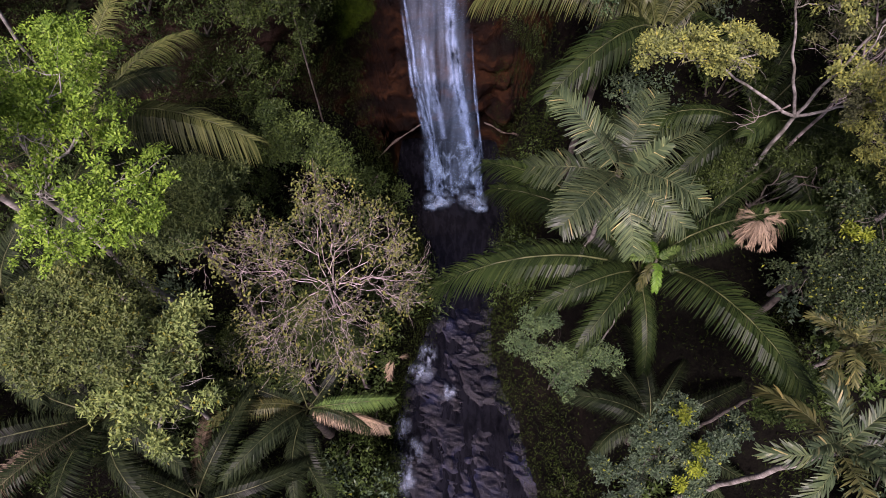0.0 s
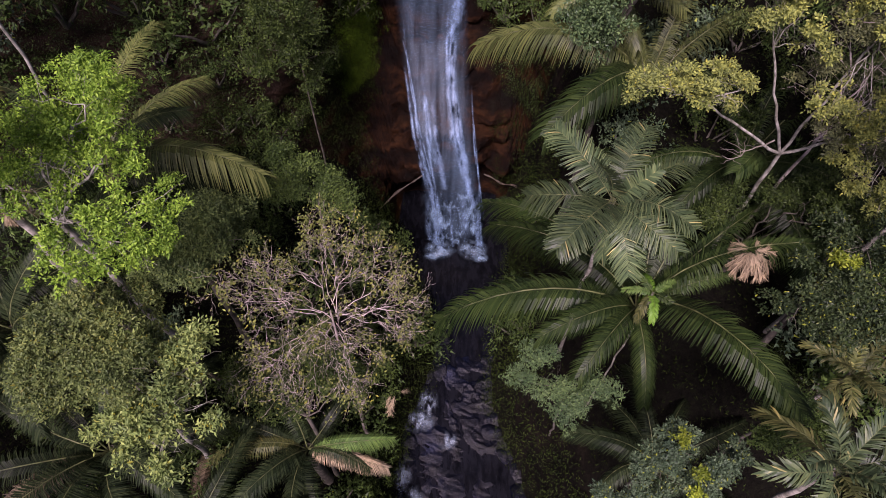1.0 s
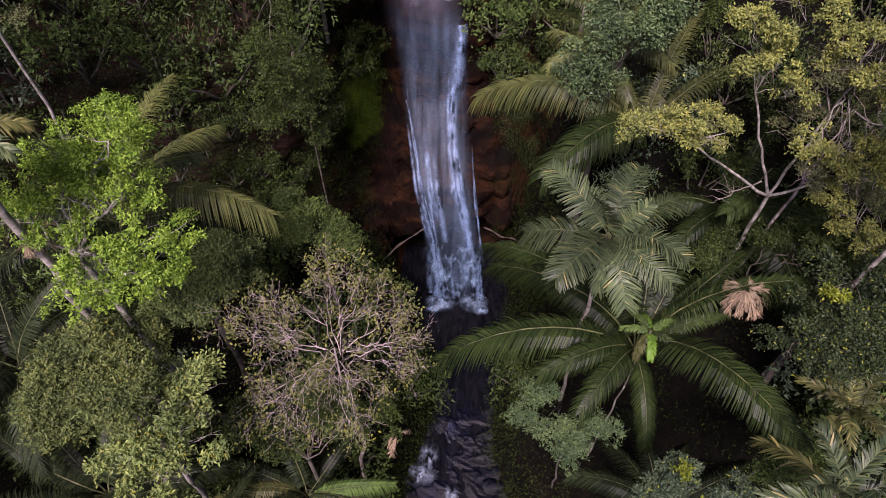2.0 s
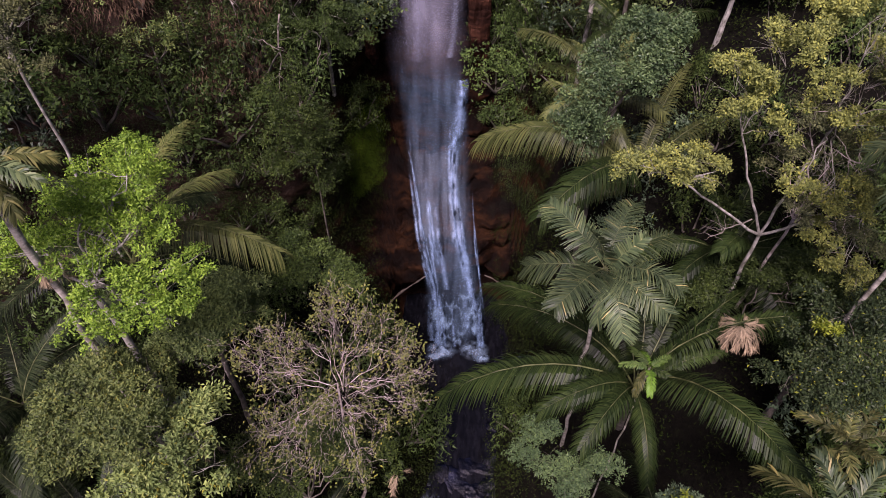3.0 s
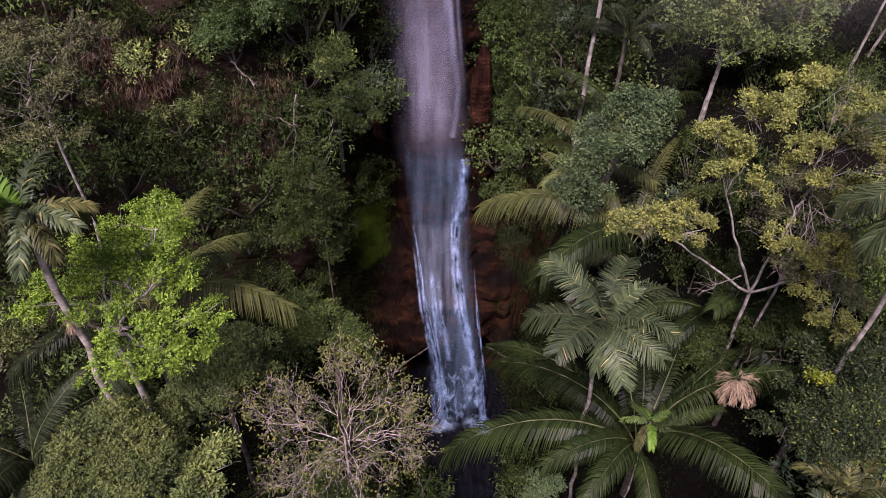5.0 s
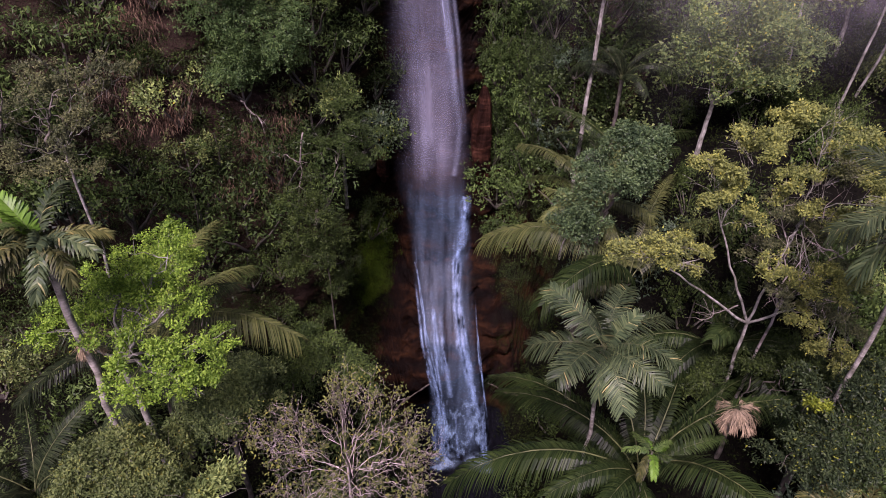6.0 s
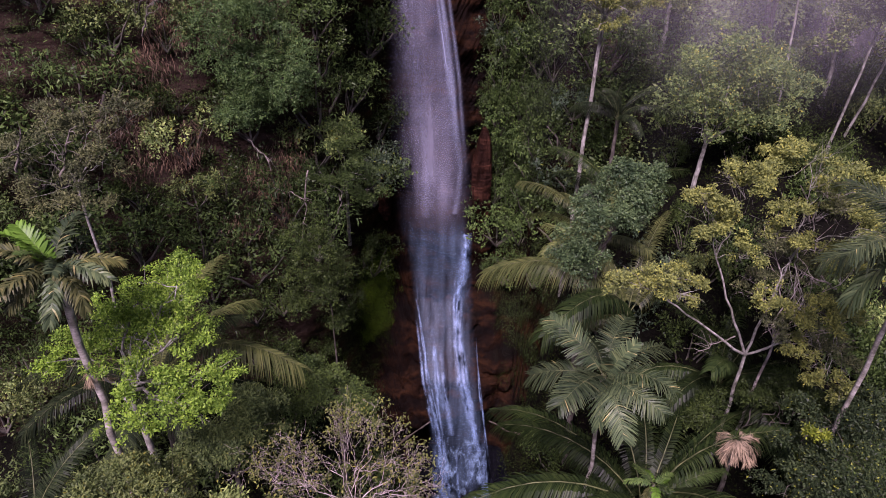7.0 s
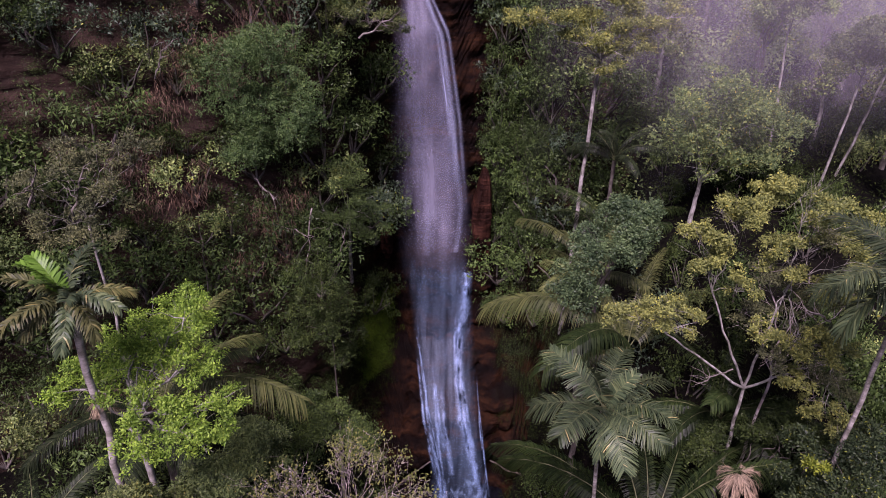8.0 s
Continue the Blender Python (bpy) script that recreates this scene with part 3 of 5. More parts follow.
def waterfall():
    w = tagged(new("waterfall"), "tall narrow white waterfall in two stages over brown rock", "waterfall")
    up_line = [(39.5, 37.7), (38.0, 37.5), (36.6, 36.1), (36.0, 33.9), (35.7, 28), (35.4, 22), (34.9, 18), (34.6, 15.8)]
    up_edge = [(-3.3, -1.8), (-3.4, -1.8), (-3.7, -1.5), (-4.4, -0.4), (-4.7, 0.7), (-4.5, 1.5), (-4.4, 1.7), (-4.1, 1.6)]
    water_sheet("upper_veil", M_VEIL, w, up_line, up_edge, seed=1, open_top=True, label="misty upper veil of falling water")
    lo_line = [(35.3, 16.7), (34.5, 16.2), (33.9, 14.6), (32.6, 12.4), (30.4, 10.2), (28.2, 8.2), (26.6, 5.6), (25.4, 2.4), (24.6, -0.1)]
    lo_edge = [(-0.7, 1.4), (-0.8, 1.5), (-3.3, 1.6), (-3.0, 1.7), (-2.6, 1.9), (-2.2, 2.2), (-1.7, 2.6), (-1.45, 2.95), (-1.35, 3.1)]
    slide_line = [(34.9, 18.4), (34.7, 16.8)] + lo_line[2:]
    slide = [(-4.3, 1.6), (-3.9, 1.5)] + lo_edge[2:]
    water_sheet("lower_sheet", M_SLIDE, w, [(a + 0.15, b) for a, b in slide_line], slide, seed=3, label="lower cascade sliding over rock")
    water_sheet("lower_threads", M_SLIDE, w, [(a - 0.1, b) for a, b in slide_line], slide, seed=4, bulge=0.3)
    water_sheet("gush", M_CHUTE, w, [(a - 0.55, b + 0.1) for a, b in lo_line[:4]], [(0.5, 1.45), (0.4, 1.6), (0.3, 1.6), (0.2, 1.5)], rows=40, cols=12, seed=55, bulge=0.3, open_top=True, label="white gush over the ledge between the stages")
    # silky white strands: a curtain at the left rim, a heavy chute on the right, a fan of threads below the step
    rng = np.random.default_rng(31)
    chutes = (("strand", 4, 2, 8, (0.06, 0.08, 0.1, 0.13, 0.16, 0.19, 0.21), 0.04, 0.5), ("chute", 5, 0, 8, (0.8, 0.8, 0.82, 0.74, 0.68, 0.7, 0.74, 0.76, 0.78), 0.07, 0.75),
              ("trickle", 2, 2, 8, (0.96, 0.96, 0.95, 0.96, 0.97, 0.96, 0.95), 0.02, 0.25), ("strand", 4, 4, 8, (0.36, 0.38, 0.4, 0.42, 0.44), 0.16, 0.45),
              ("curtain", 5, 3.4, 6.4, (0.5, 0.5, 0.5, 0.5), 0.2, 0.55), ("chute", 4, 5.8, 8, (0.2, 0.2, 0.2), 0.08, 0.65), ("chute", 4, 5.8, 8, (0.78, 0.79, 0.8), 0.08, 0.65))
    for name, count, first, last, us, spread, wide in chutes:
        threads(name, M_CHUTE, w, rng, lo_line, lo_edge, count, first, last, us, spread, wide)
    threads("veil_rim", M_RIM, w, rng, up_line, up_edge, 5, 0, 6, (0.7, 0.74, 0.8, 0.86, 0.86, 0.82, 0.74), 0.09, 0.6, 0.6)
    threads("veil_fold", M_MISTY, w, rng, up_line, up_edge, 3, 2, 6, (0.45, 0.45, 0.45, 0.45, 0.45), 0.2, 1.3, 0.6)
    low = slice(6, None)
    water_sheet("splash", M_SPLASH, w, [(a - 0.6, b) for a, b in lo_line[low]], [(a - 0.05, b + 0.1) for a, b in lo_edge[low]], rows=70, seed=40, bulge=0.25, rough=0.45)
    foam("foam", -0.35, 24.0, 1.3, 1.0, 0.55, 0.05, w, "white foam at the foot of the fall")
    foam("foam", 2.15, 24.0, 1.25, 1.0, 0.6, 0.05, w)
    foam("foam", 2.7, 23.3, 0.7, 0.5, 0.35, 0.04, w)
    foam("foam", -0.9, 23.4, 0.7, 0.45, 0.3, 0.04, w)


def foam(name, cx, cy, rx, ry, high, z, parent, label="", nr=9, na=40, mat=M_FOAM):
    """Churned white water, humped in the middle and thin at its rim."""
    v, uv, rim = [], [], []
    for i in range(nr):
        for j in range(na + 1):
            a, r = 2 * math.pi * j / na, i / (nr - 1)
            x, y = cx + rx * r * math.cos(a), cy + ry * r * math.sin(a)
            v.append((x, y, z + high * (1 - r) ** 2 + 0.2 * fbm(x * 2.2, y * 2.2, 0, 4)))
            uv.append((x, y))
            rim.append((1 - r, 1))
    i = np.arange(len(v)).reshape(nr, na + 1)
    f = np.stack([i[:-1, :-1], i[1:, :-1], i[1:, 1:], i[:-1, 1:]], -1).reshape(-1, 4)
    me = mesh_of(name, v, f, True)
    for lay, data in (("flow", uv), ("rim", rim)):
        me.uv_layers.new(name=lay).data.foreach_set("uv", np.asarray(data, np.float32)[f.ravel()].ravel())
    return part(name, me, mat, parent, label)


for fx, fy, fa, fb in ((-1.6, 11.2, 1.2, 0.9), (-2.1, 6.2, 1.2, 1.3), (-2.5, 7.8, 0.7, 1.6), (-1.0, 12.4, 0.8, 1.2), (-2.3, 4.9, 0.8, 1.5), (0.2, 10.0, 0.8, 0.7)):
    tagged(foam("rapid", fx, fy, fa, fb, 0.3, float(water_z(fy)) + 0.2, None, "patch of white churning water between stream rocks", mat=M_RAPID), "", "white water", "rapids")


waterfall()


def ledge():
    """The pale worn lip of the hollow on both sides of the fall."""
    t = tagged(new("rock_ledge"), "pale worn rock lip arching over the dark hollow", "rock ledge")
    for a, b in ((-5.6, -1.5), (2.8, 5.9)):
        tube = Tubes(7)
        xs = np.linspace(a, b, 16)
        pts = [(x, float(cliff_y(x, float(lip_z(x)) + 0.35)) - 0.2 + 0.1 * fbm(x, 0, 0, 2), float(lip_z(x)) + 0.15 + 0.12 * fbm(x * 1.3, 2, 0, 2)) for x in xs]
        tube.add(pts, [0.03 + 0.14 * abs(fbm(x * 1.1, 5, 5, 3)) for x in xs])
        part("lip", tube.mesh("lip"), M_LIP, t)


ledge()


def outcrop(x0, y0, z0, z1, wide, deep, seed, label):
    """A bare column of blocky rock standing out of the cliff, parted by level joints."""
    nz, na = 60, 28
    v = []
    for i in range(nz):
        u = i / (nz - 1)
        z = z0 + (z1 - z0) * u
        block = math.floor(u * 7 + 0.6 * noise.noise(Vector((seed, 0, u * 4))))
        off = 0.22 * noise.noise(Vector((block * 3.7, seed, 0))) + 0.15 * noise.noise(Vector((u * 3, seed, 5)))
        joint = 1.0 - 0.1 * max(0.0, noise.noise(Vector((block * 5.3, 2.0, seed)))) * (abs((u * 7) % 1 - 0.5) > 0.45)
        end = min(1.0, 0.01 + 4 * u, 0.01 + 2.2 * (1 - u)) ** 0.5
        for j in range(na):
            a = 2 * math.pi * j / na
            c, sn = math.cos(a), math.sin(a)
            k = joint * end / max(abs(c), abs(sn)) ** 0.75 * (1 + 0.2 * fbm(c * 1.2 + seed, sn * 1.2, z * 0.5, 5) + 0.14 * fbm(c * 5, sn * 5 + seed, z * 0.5, 4))
            v.append((x0 + off + wide * k * c, y0 + deep * k * sn, z))
    i = np.arange(nz * na).reshape(nz, na)
    n = np.roll(i, -1, 1)
    f = np.stack([i[:-1], n[:-1], n[1:], i[1:]], -1).reshape(-1, 4)
    tagged(part("rock_outcrop", mesh_of("rock_outcrop", v, f, False), M_RED), label, "rock", "rock outcrops")


outcrop(2.15, 36.4, 16.6, 24.5, 0.72, 0.9, 3, "bare reddish rock column beside the waterfall")
outcrop(-4.9, 35.0, 17.6, 22.5, 0.4, 0.8, 8, "narrow pale-red rock column at the edge of the fall")


# ---- palms ----
def frond_mesh(seed, length, leaflet, pairs, start, end, sweep=(35, 62), drop=0.35, vee=10, width=0.05, wild=0.06, bare=0.12, ragged=0.0, bow=0.05, blunt=0.18):
    """One pinnate leaf along +x: arching from start to end degrees of rise, its leaflets curving down. Returns leaflet mesh and rachis mesh."""
    rng = np.random.default_rng(seed)
    n = 26
    ang = np.radians(start + (end - start) * np.linspace(0, 1, n) ** 1.15)
    step = length / (n - 1)
    x = np.concatenate([[0], np.cumsum(np.cos(ang[:-1]) * step)])
    z = np.concatenate([[0], np.cumsum(np.sin(ang[:-1]) * step)])
    yy = bow * length * np.linspace(0, 1, n) ** 2 * rng.choice([-1, 1])
    line = np.stack([x, yy, z], 1)
    s = np.linspace(bare, 0.995, pairs)
    p = np.stack([np.interp(s, np.linspace(0, 1, n), line[:, k]) for k in range(3)], 1)
    tan = unit(np.stack([np.interp(s, np.linspace(0, 1, n), np.gradient(line[:, k])) for k in range(3)], 1))
    side0 = np.array([0.0, 1.0, 0.0])
    nrm = unit(np.cross(tan, np.broadcast_to(side0, tan.shape)) * -1)
    nrm = np.where(nrm[:, 2:3] < 0, -nrm, nrm)
    down = np.array([0, 0, 1.0])
    verts, quads, base = [], [], 0
    prof = (0.45 + 0.55 * np.sin(np.pi * np.clip((s - bare) / (1 - bare) * 0.88 + 0.12, 0, 1)) ** 0.6)
    for sg in (1, -1):
        tuft = 0.5 * wild * np.interp(s, np.linspace(0, 1, 14), rng.normal(0, 1, 14))
        g = np.radians(sweep[0] + (sweep[1] - sweep[0]) * s) + rng.normal(0, wild * 0.7, pairs) + tuft
        ve = np.radians(vee) + rng.normal(0, wild * 2.0, pairs)
        sd = sg * side0[None]
        d = unit(sd * (np.cos(g) * np.cos(ve))[:, None] + tan * np.sin(g)[:, None] + nrm * (np.cos(g) * np.sin(ve))[:, None])
        L = leaflet * prof * rng.uniform(0.88, 1.08, pairs) * np.where(rng.random(pairs) < ragged, rng.uniform(0.3, 0.8, pairs), 1)
        w = width * rng.uniform(0.85, 1.15, pairs)
        wd = unit(tan - d * (tan * d).sum(1, keepdims=True))
        dr = drop * rng.uniform(0.75, 1.25, pairs)
        rows = []
        for u, wide in ((0.0, 0.5), (0.33, 1.0), (0.68, 0.9), (1.0, blunt)):
            q = p + d * (L * u * (1 - 0.3 * dr * u))[:, None] - down * (L * dr * u * u * 0.85)[:, None]
            rows += [q + wd * (w * wide)[:, None], q - wd * (w * wide)[:, None]]
        v = np.stack(rows, 1)
        i = base + np.arange(pairs)[:, None] * 8
        quads.append(np.concatenate([i + np.array([[k, k + 1, k + 3, k + 2]]) for k in (0, 2, 4)]))
        verts.append(v.reshape(-1, 3))
        base += pairs * 8
    tube = Tubes(4)
    tube.add(line[::3], np.linspace(0.0065, 0.0012, len(line[::3])) * length)
    return mesh_of("frond", np.concatenate(verts), np.concatenate(quads)), tube.mesh("rachis")


def palm(name, label, crown, fronds, kinds, mat, foot=None, thick=0.12, scale=1.0, bark_mat=None, odd=None, group="", jitter=3.0):
    """crown: where the fronds spring; fronds: rows of (turn, kind, scale); odd: {row: material}."""
    bx, by = (crown[0], crown[1]) if foot is None else foot
    gz = ground_at(bx, by) - 0.2
    crown = (crown[0], crown[1], max(crown[2], gz + 0.7))
    t = thing(name, (bx, by, gz), label, "palm", group)
    rng = np.random.default_rng(int(abs(crown[0] * 31 + crown[1] * 17)) + 3)
    top = np.array(crown) - np.array([bx, by, gz])
    tube = Tubes(9)
    pts = bent(rng, (0, 0, 0), top, 14, 0, 0.006)
    rad = thick * np.interp(np.linspace(0, 1, 14), [0, 0.15, 0.9, 1], [1.35, 1.05, 0.9, 1.15])
    tube.add(pts, rad)
    part("trunk", tube.mesh("trunk"), bark_mat or M_BARK_RING, t)
    for k, (turn, kind, s) in enumerate(fronds):
        lm, rm = kinds[kind]
        m = (odd or {}).get(k, mat)
        if lm.materials and lm.materials[0] != m:
            lm = lm.copy()
            lm.materials.clear()
        fr = part("frond", lm, m, t)
        fr.matrix_basis = Matrix.LocRotScale(Vector(top), Euler((radians(rng.normal(0, 4.5 * jitter)), radians(rng.normal(0, 1.5 * jitter)), radians(turn + rng.normal(0, jitter)))), (s * scale,) * 3)
        part("rachis", rm, M_RACHIS, fr)
    return t


# broad feather palms: leaves of seven metres springing low and arching over
BIG = [frond_mesh(11, 7.4, 1.25, 135, 74, -5, (18, 50), drop=0.75, vee=14, width=0.021, wild=0.03, bow=0.06),
       frond_mesh(12, 7.2, 1.3, 135, 62, -28, (18, 50), drop=0.85, vee=12, width=0.021, wild=0.03, bow=0.1),
       frond_mesh(13, 7.0, 1.3, 132, 48, -40, (18, 50), drop=0.9, vee=10, width=0.021, wild=0.03, bow=0.14),
       frond_mesh(14, 6.6, 1.25, 125, 22, -50, (18, 50), drop=0.9, vee=0, width=0.022, wild=0.035, bow=0.08),
       frond_mesh(15, 5.4, 0.9, 80, 84, 55, (28, 55), drop=0.2, vee=25, width=0.035)]
# slender palms with shaggy blunt-tipped leaves
SLIM = [frond_mesh(21, 2.9, 0.82, 88, 46, -16, (10, 44), drop=0.28, vee=8, width=0.017, wild=0.1, ragged=0.08, blunt=0.6, bow=0.1),
        frond_mesh(22, 2.9, 0.86, 88, 30, -30, (10, 44), drop=0.32, vee=6, width=0.017, wild=0.1, ragged=0.08, blunt=0.6, bow=0.12),
        frond_mesh(23, 2.8, 0.86, 88, 12, -50, (10, 44), drop=0.4, vee=2, width=0.017, wild=0.11, ragged=0.1, blunt=0.6, bow=0.1),
        frond_mesh(24, 2.2, 0.6, 46, 80, 45, (20, 50), drop=0.2, vee=25, width=0.03, wild=0.1, blunt=0.4),
        frond_mesh(25, 2.4, 0.7, 46, -5, -75, (28, 55), drop=0.7, vee=0, width=0.03, wild=0.2, ragged=0.3, blunt=0.4)]
# stiff palm with broad blunt leaflets
STIFF = [frond_mesh(31, 2.5, 0.62, 46, 66, 5, (30, 58), drop=0.25, vee=20, width=0.03, wild=0.16),
         frond_mesh(32, 2.6, 0.68, 46, 45, -18, (30, 58), drop=0.35, vee=16, width=0.03, wild=0.18),
         frond_mesh(33, 2.5, 0.64, 46, 22, -38, (30, 58), drop=0.45, vee=10, width=0.03, wild=0.18)]
# fishtail-like fronds with broad blunt leaflets
BROAD = [frond_mesh(34, 2.5, 0.6, 60, 50, -5, (25, 50), drop=0.3, vee=12, width=0.036, wild=0.15),
         frond_mesh(35, 2.6, 0.62, 60, 28, -28, (25, 50), drop=0.45, vee=6, width=0.036, wild=0.18),
         frond_mesh(36, 2.4, 0.6, 56, 2, -60, (25, 50), drop=0.6, vee=0, width=0.036, wild=0.2),
         frond_mesh(37, 1.9, 0.6, 44, 70, 20, (25, 50), drop=0.2, vee=20, width=0.045, wild=0.1)]
# hanging skirt of a dead leaf
DEAD = [frond_mesh(41, 1.9, 0.75, 26, 30, -85, (62, 80), drop=0.3, vee=-10, width=0.012, wild=0.3, ragged=0.2, bare=0.2, blunt=0.4)]


def ring(rng, n, kinds, start=0.0, lo=0.85, hi=1.08):
    return [(start + 360.0 * k / n + rng.normal(0, 7), kinds[k % len(kinds)], rng.uniform(lo, hi)) for k in range(n)]


def palms():
    g = np.random.default_rng(77)
    palm("slender_palm", "slender palm with a pale trunk and shaggy grey-green crown", (4.95, 9.9, 25.6), ring(g, 11, [1, 0, 2], 15) + ring(g, 2, [3], 40) + [(250, 4, 0.8)],
         SLIM, M_PALM_TIP, (6.3, 12.5), 0.085, 0.96)
    big = [(179, 2, 1.27), (-164, 1, 0.8), (-139, 1, 0.78), (-62, 0, 1.22), (-3, 0, 1.08), (137, 2, 1.18), (150, 1, 1.05), (54, 1, 0.95), (78, 1, 0.95), (108, 0, 0.95), (-88, 3, 0.62), (15, 0, 0.56), (-20, 4, 0.42), (28, 1, 1.0)]
    palm("feather_palm", "large trunkless palm with long arching dark green fronds", (7.7, 10.3, 17.7), big, BIG, M_PALM, (8.6, 11.8), 0.16, bark_mat=M_BARK, group="feather palms", odd={11: M_PALM_FRESH, 12: M_PALM_NEW}, jitter=1.0)
    palm("feather_palm", "large palm with arching fronds beside the cliff", (8.6, 19.0, 21.2), [(179, 1, 1.24), (216, 1, 1.2), (152, 0, 0.9), (195, 3, 0.6), (20, 1, 0.9), (60, 0, 0.9), (110, 1, 0.9)],
         BIG, M_PALM_PALE, (9.6, 21.6), 0.15, bark_mat=M_BARK, group="feather palms", odd={1: M_PALM}, jitter=1.0)
    # fronds 3 to 10 take the shade-toned leaflets
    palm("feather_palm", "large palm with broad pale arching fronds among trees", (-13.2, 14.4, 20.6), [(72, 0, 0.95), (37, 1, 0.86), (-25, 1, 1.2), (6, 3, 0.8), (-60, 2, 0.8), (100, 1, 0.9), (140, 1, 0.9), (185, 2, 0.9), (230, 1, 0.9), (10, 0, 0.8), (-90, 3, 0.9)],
         BIG, M_PALM_PALE, None, 0.3, bark_mat=M_BARK, group="feather palms", odd={k: M_PALM_SHADED for k in range(3, 11)}, jitter=1.0)
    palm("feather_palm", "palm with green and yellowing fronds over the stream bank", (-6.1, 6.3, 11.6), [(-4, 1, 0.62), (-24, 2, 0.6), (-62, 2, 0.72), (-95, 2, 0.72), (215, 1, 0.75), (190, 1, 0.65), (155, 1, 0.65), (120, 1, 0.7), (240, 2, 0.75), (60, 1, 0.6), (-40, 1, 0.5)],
         BIG, M_PALM_SHADED, None, 0.25, bark_mat=M_BARK, group="feather palms", odd={0: M_PALM_FRESH, 1: M_PALM_DEAD, 5: M_PALM_OLIVE})
    palm("feather_palm", "palm with arching shade-toned fronds at the forest edge", (-13.4, 5.4, 14.6), ring(g, 12, [1, 2, 0], 5, 0.75, 0.95), BIG, M_PALM_SHADED, None, 0.25, bark_mat=M_BARK, group="feather palms", odd={3: M_PALM, 7: M_PALM_DEAD})
    palm("feather_palm", "dark palm in the shade of the olive trees", (-10.2, 2.4, 12.4), ring(g, 10, [2, 1, 3], 12, 0.6, 0.8), BIG, M_PALM_SHADED, None, 0.2, bark_mat=M_BARK, group="feather palms", odd={2: M_PALM_DEAD})
    palm("feather_palm", "palm with long shade-toned fronds below the bright tree", (-17.0, 9.4, 17.6), [(-8, 1, 0.9), (-35, 2, 0.85), (20, 1, 0.8), (-65, 2, 0.8), (-100, 1, 0.8), (60, 0, 0.8), (120, 1, 0.8), (180, 1, 0.8), (230, 2, 0.8)], BIG, M_PALM_SHADED, None, 0.25, bark_mat=M_BARK, group="feather palms")
    palm("feather_palm", "deep green palm half hidden among shrubs", (12.6, 16.2, 17.0), ring(g, 12, [1, 0, 2], 25, 0.7, 0.95), BIG, M_PALM, None, 0.25, bark_mat=M_BARK, group="feather palms")
    palm("feather_palm", "palm in deep shade under tall trees", (9.6, 27.5, 23.0), ring(g, 11, [1, 0, 2], 30, 0.6, 0.8), BIG, M_PALM, None, 0.2, bark_mat=M_BARK, group="feather palms")
    palm("feather_palm", "half-shaded palm against the cliff beside a tall pale trunk", (9.5, 29.4, 27.6), ring(g, 11, [1, 0, 2], 12, 0.4, 0.52), BIG, M_PALM_SHADED, (9.6, 29.8), 0.12, bark_mat=M_BARK, group="feather palms")
    palm("feather_palm", "palm with fronds over a dense shrub", (7.4, 23.0, 22.8), [(178, 0, 0.8), (210, 1, 0.65), (240, 1, 0.6), (268, 2, 0.7), (300, 1, 0.6), (20, 1, 0.6), (60, 0, 0.6), (110, 1, 0.6), (150, 1, 0.6)], BIG, M_PALM_PALE, None, 0.2, bark_mat=M_BARK, group="feather palms")
    palm("feather_palm", "dark low palm in the shade beside the stream", (9.0, 5.4, 12.2), ring(g, 9, [1, 2], 10, 0.55, 0.75), BIG, M_PALM_SHADED, None, 0.2, bark_mat=M_BARK, group="feather palms")
    palm("slender_palm", "slender palm with bright new leaf and olive fronds", (-12.0, 8.9, 30.5), ring(g, 13, [1, 2, 0, 2], 20) + [(200, 3, 1.1), (150, 3, 1.1), (250, 3, 0.9), (300, 2, 1.0)], BROAD, M_PALM_TIP, (-12.6, 9.5), 0.135, 0.78, odd={13: M_PALM_NEW, 14: M_PALM_NEW, 15: M_PALM_FRESH, **{k: M_PALM_OLIVE for k in (0, 1, 3, 4, 6, 8, 9, 11)}})
    palm("slender_palm", "tall leaning palm with pale trunk and drooping crown", (13.2, 9.0, 31.4), ring(g, 11, [1, 0, 2], 0) + [(120, 3, 1.0), (190, 4, 1.1)], SLIM, M_PALM_TIP, (13.7, 10.2), 0.085)
    palm("stiff_palm", "low palm with stiff olive fronds and blunt leaflets", (10.1, 2.6, 23.9), ring(g, 13, [1, 0, 2], 8), STIFF, M_PALM_TIP, None, 0.1, 0.9, odd={2: M_PALM_OLIVE, 5: M_PALM_OLIVE, 9: M_PALM_OLIVE})
    palm("stiff_palm", "small palm with pale stiff leaflets", (13.4, 6.4, 20.8), ring(g, 10, [1, 0, 2], 30, 0.6, 0.8), STIFF, M_PALM_OLIVE, None, 0.08)
    t = thing("dead_frond", (10.6, 10.4, 22.0), "withered tan palm leaves hanging like a mop over the feather palm", "dead frond")
    for k in range(26):
        fr = part("frond", DEAD[0][0], M_PALM_DEAD, t)
        fr.matrix_basis = Matrix.LocRotScale((0, 0, 0), Euler((radians(g.normal(0, 22)), radians(g.normal(4, 16)), radians(270 + g.normal(0, 62)))), (g.uniform(0.38, 0.62),) * 3)
    for px, py, pz, n, sc in ((-8.4, 7.0, 19.4, 4, 0.4), (-12.2, 9.6, 26.4, 6, 0.5), (-1.9, 7.2, 16.6, 4, 0.5)):
        t = thing("dead_frond", (px, py, pz), "withered reddish-brown palm leaves caught among branches", "dead frond")
        for k in range(n):
            fr = part("frond", DEAD[0][0], M_PALM_DEAD, t)
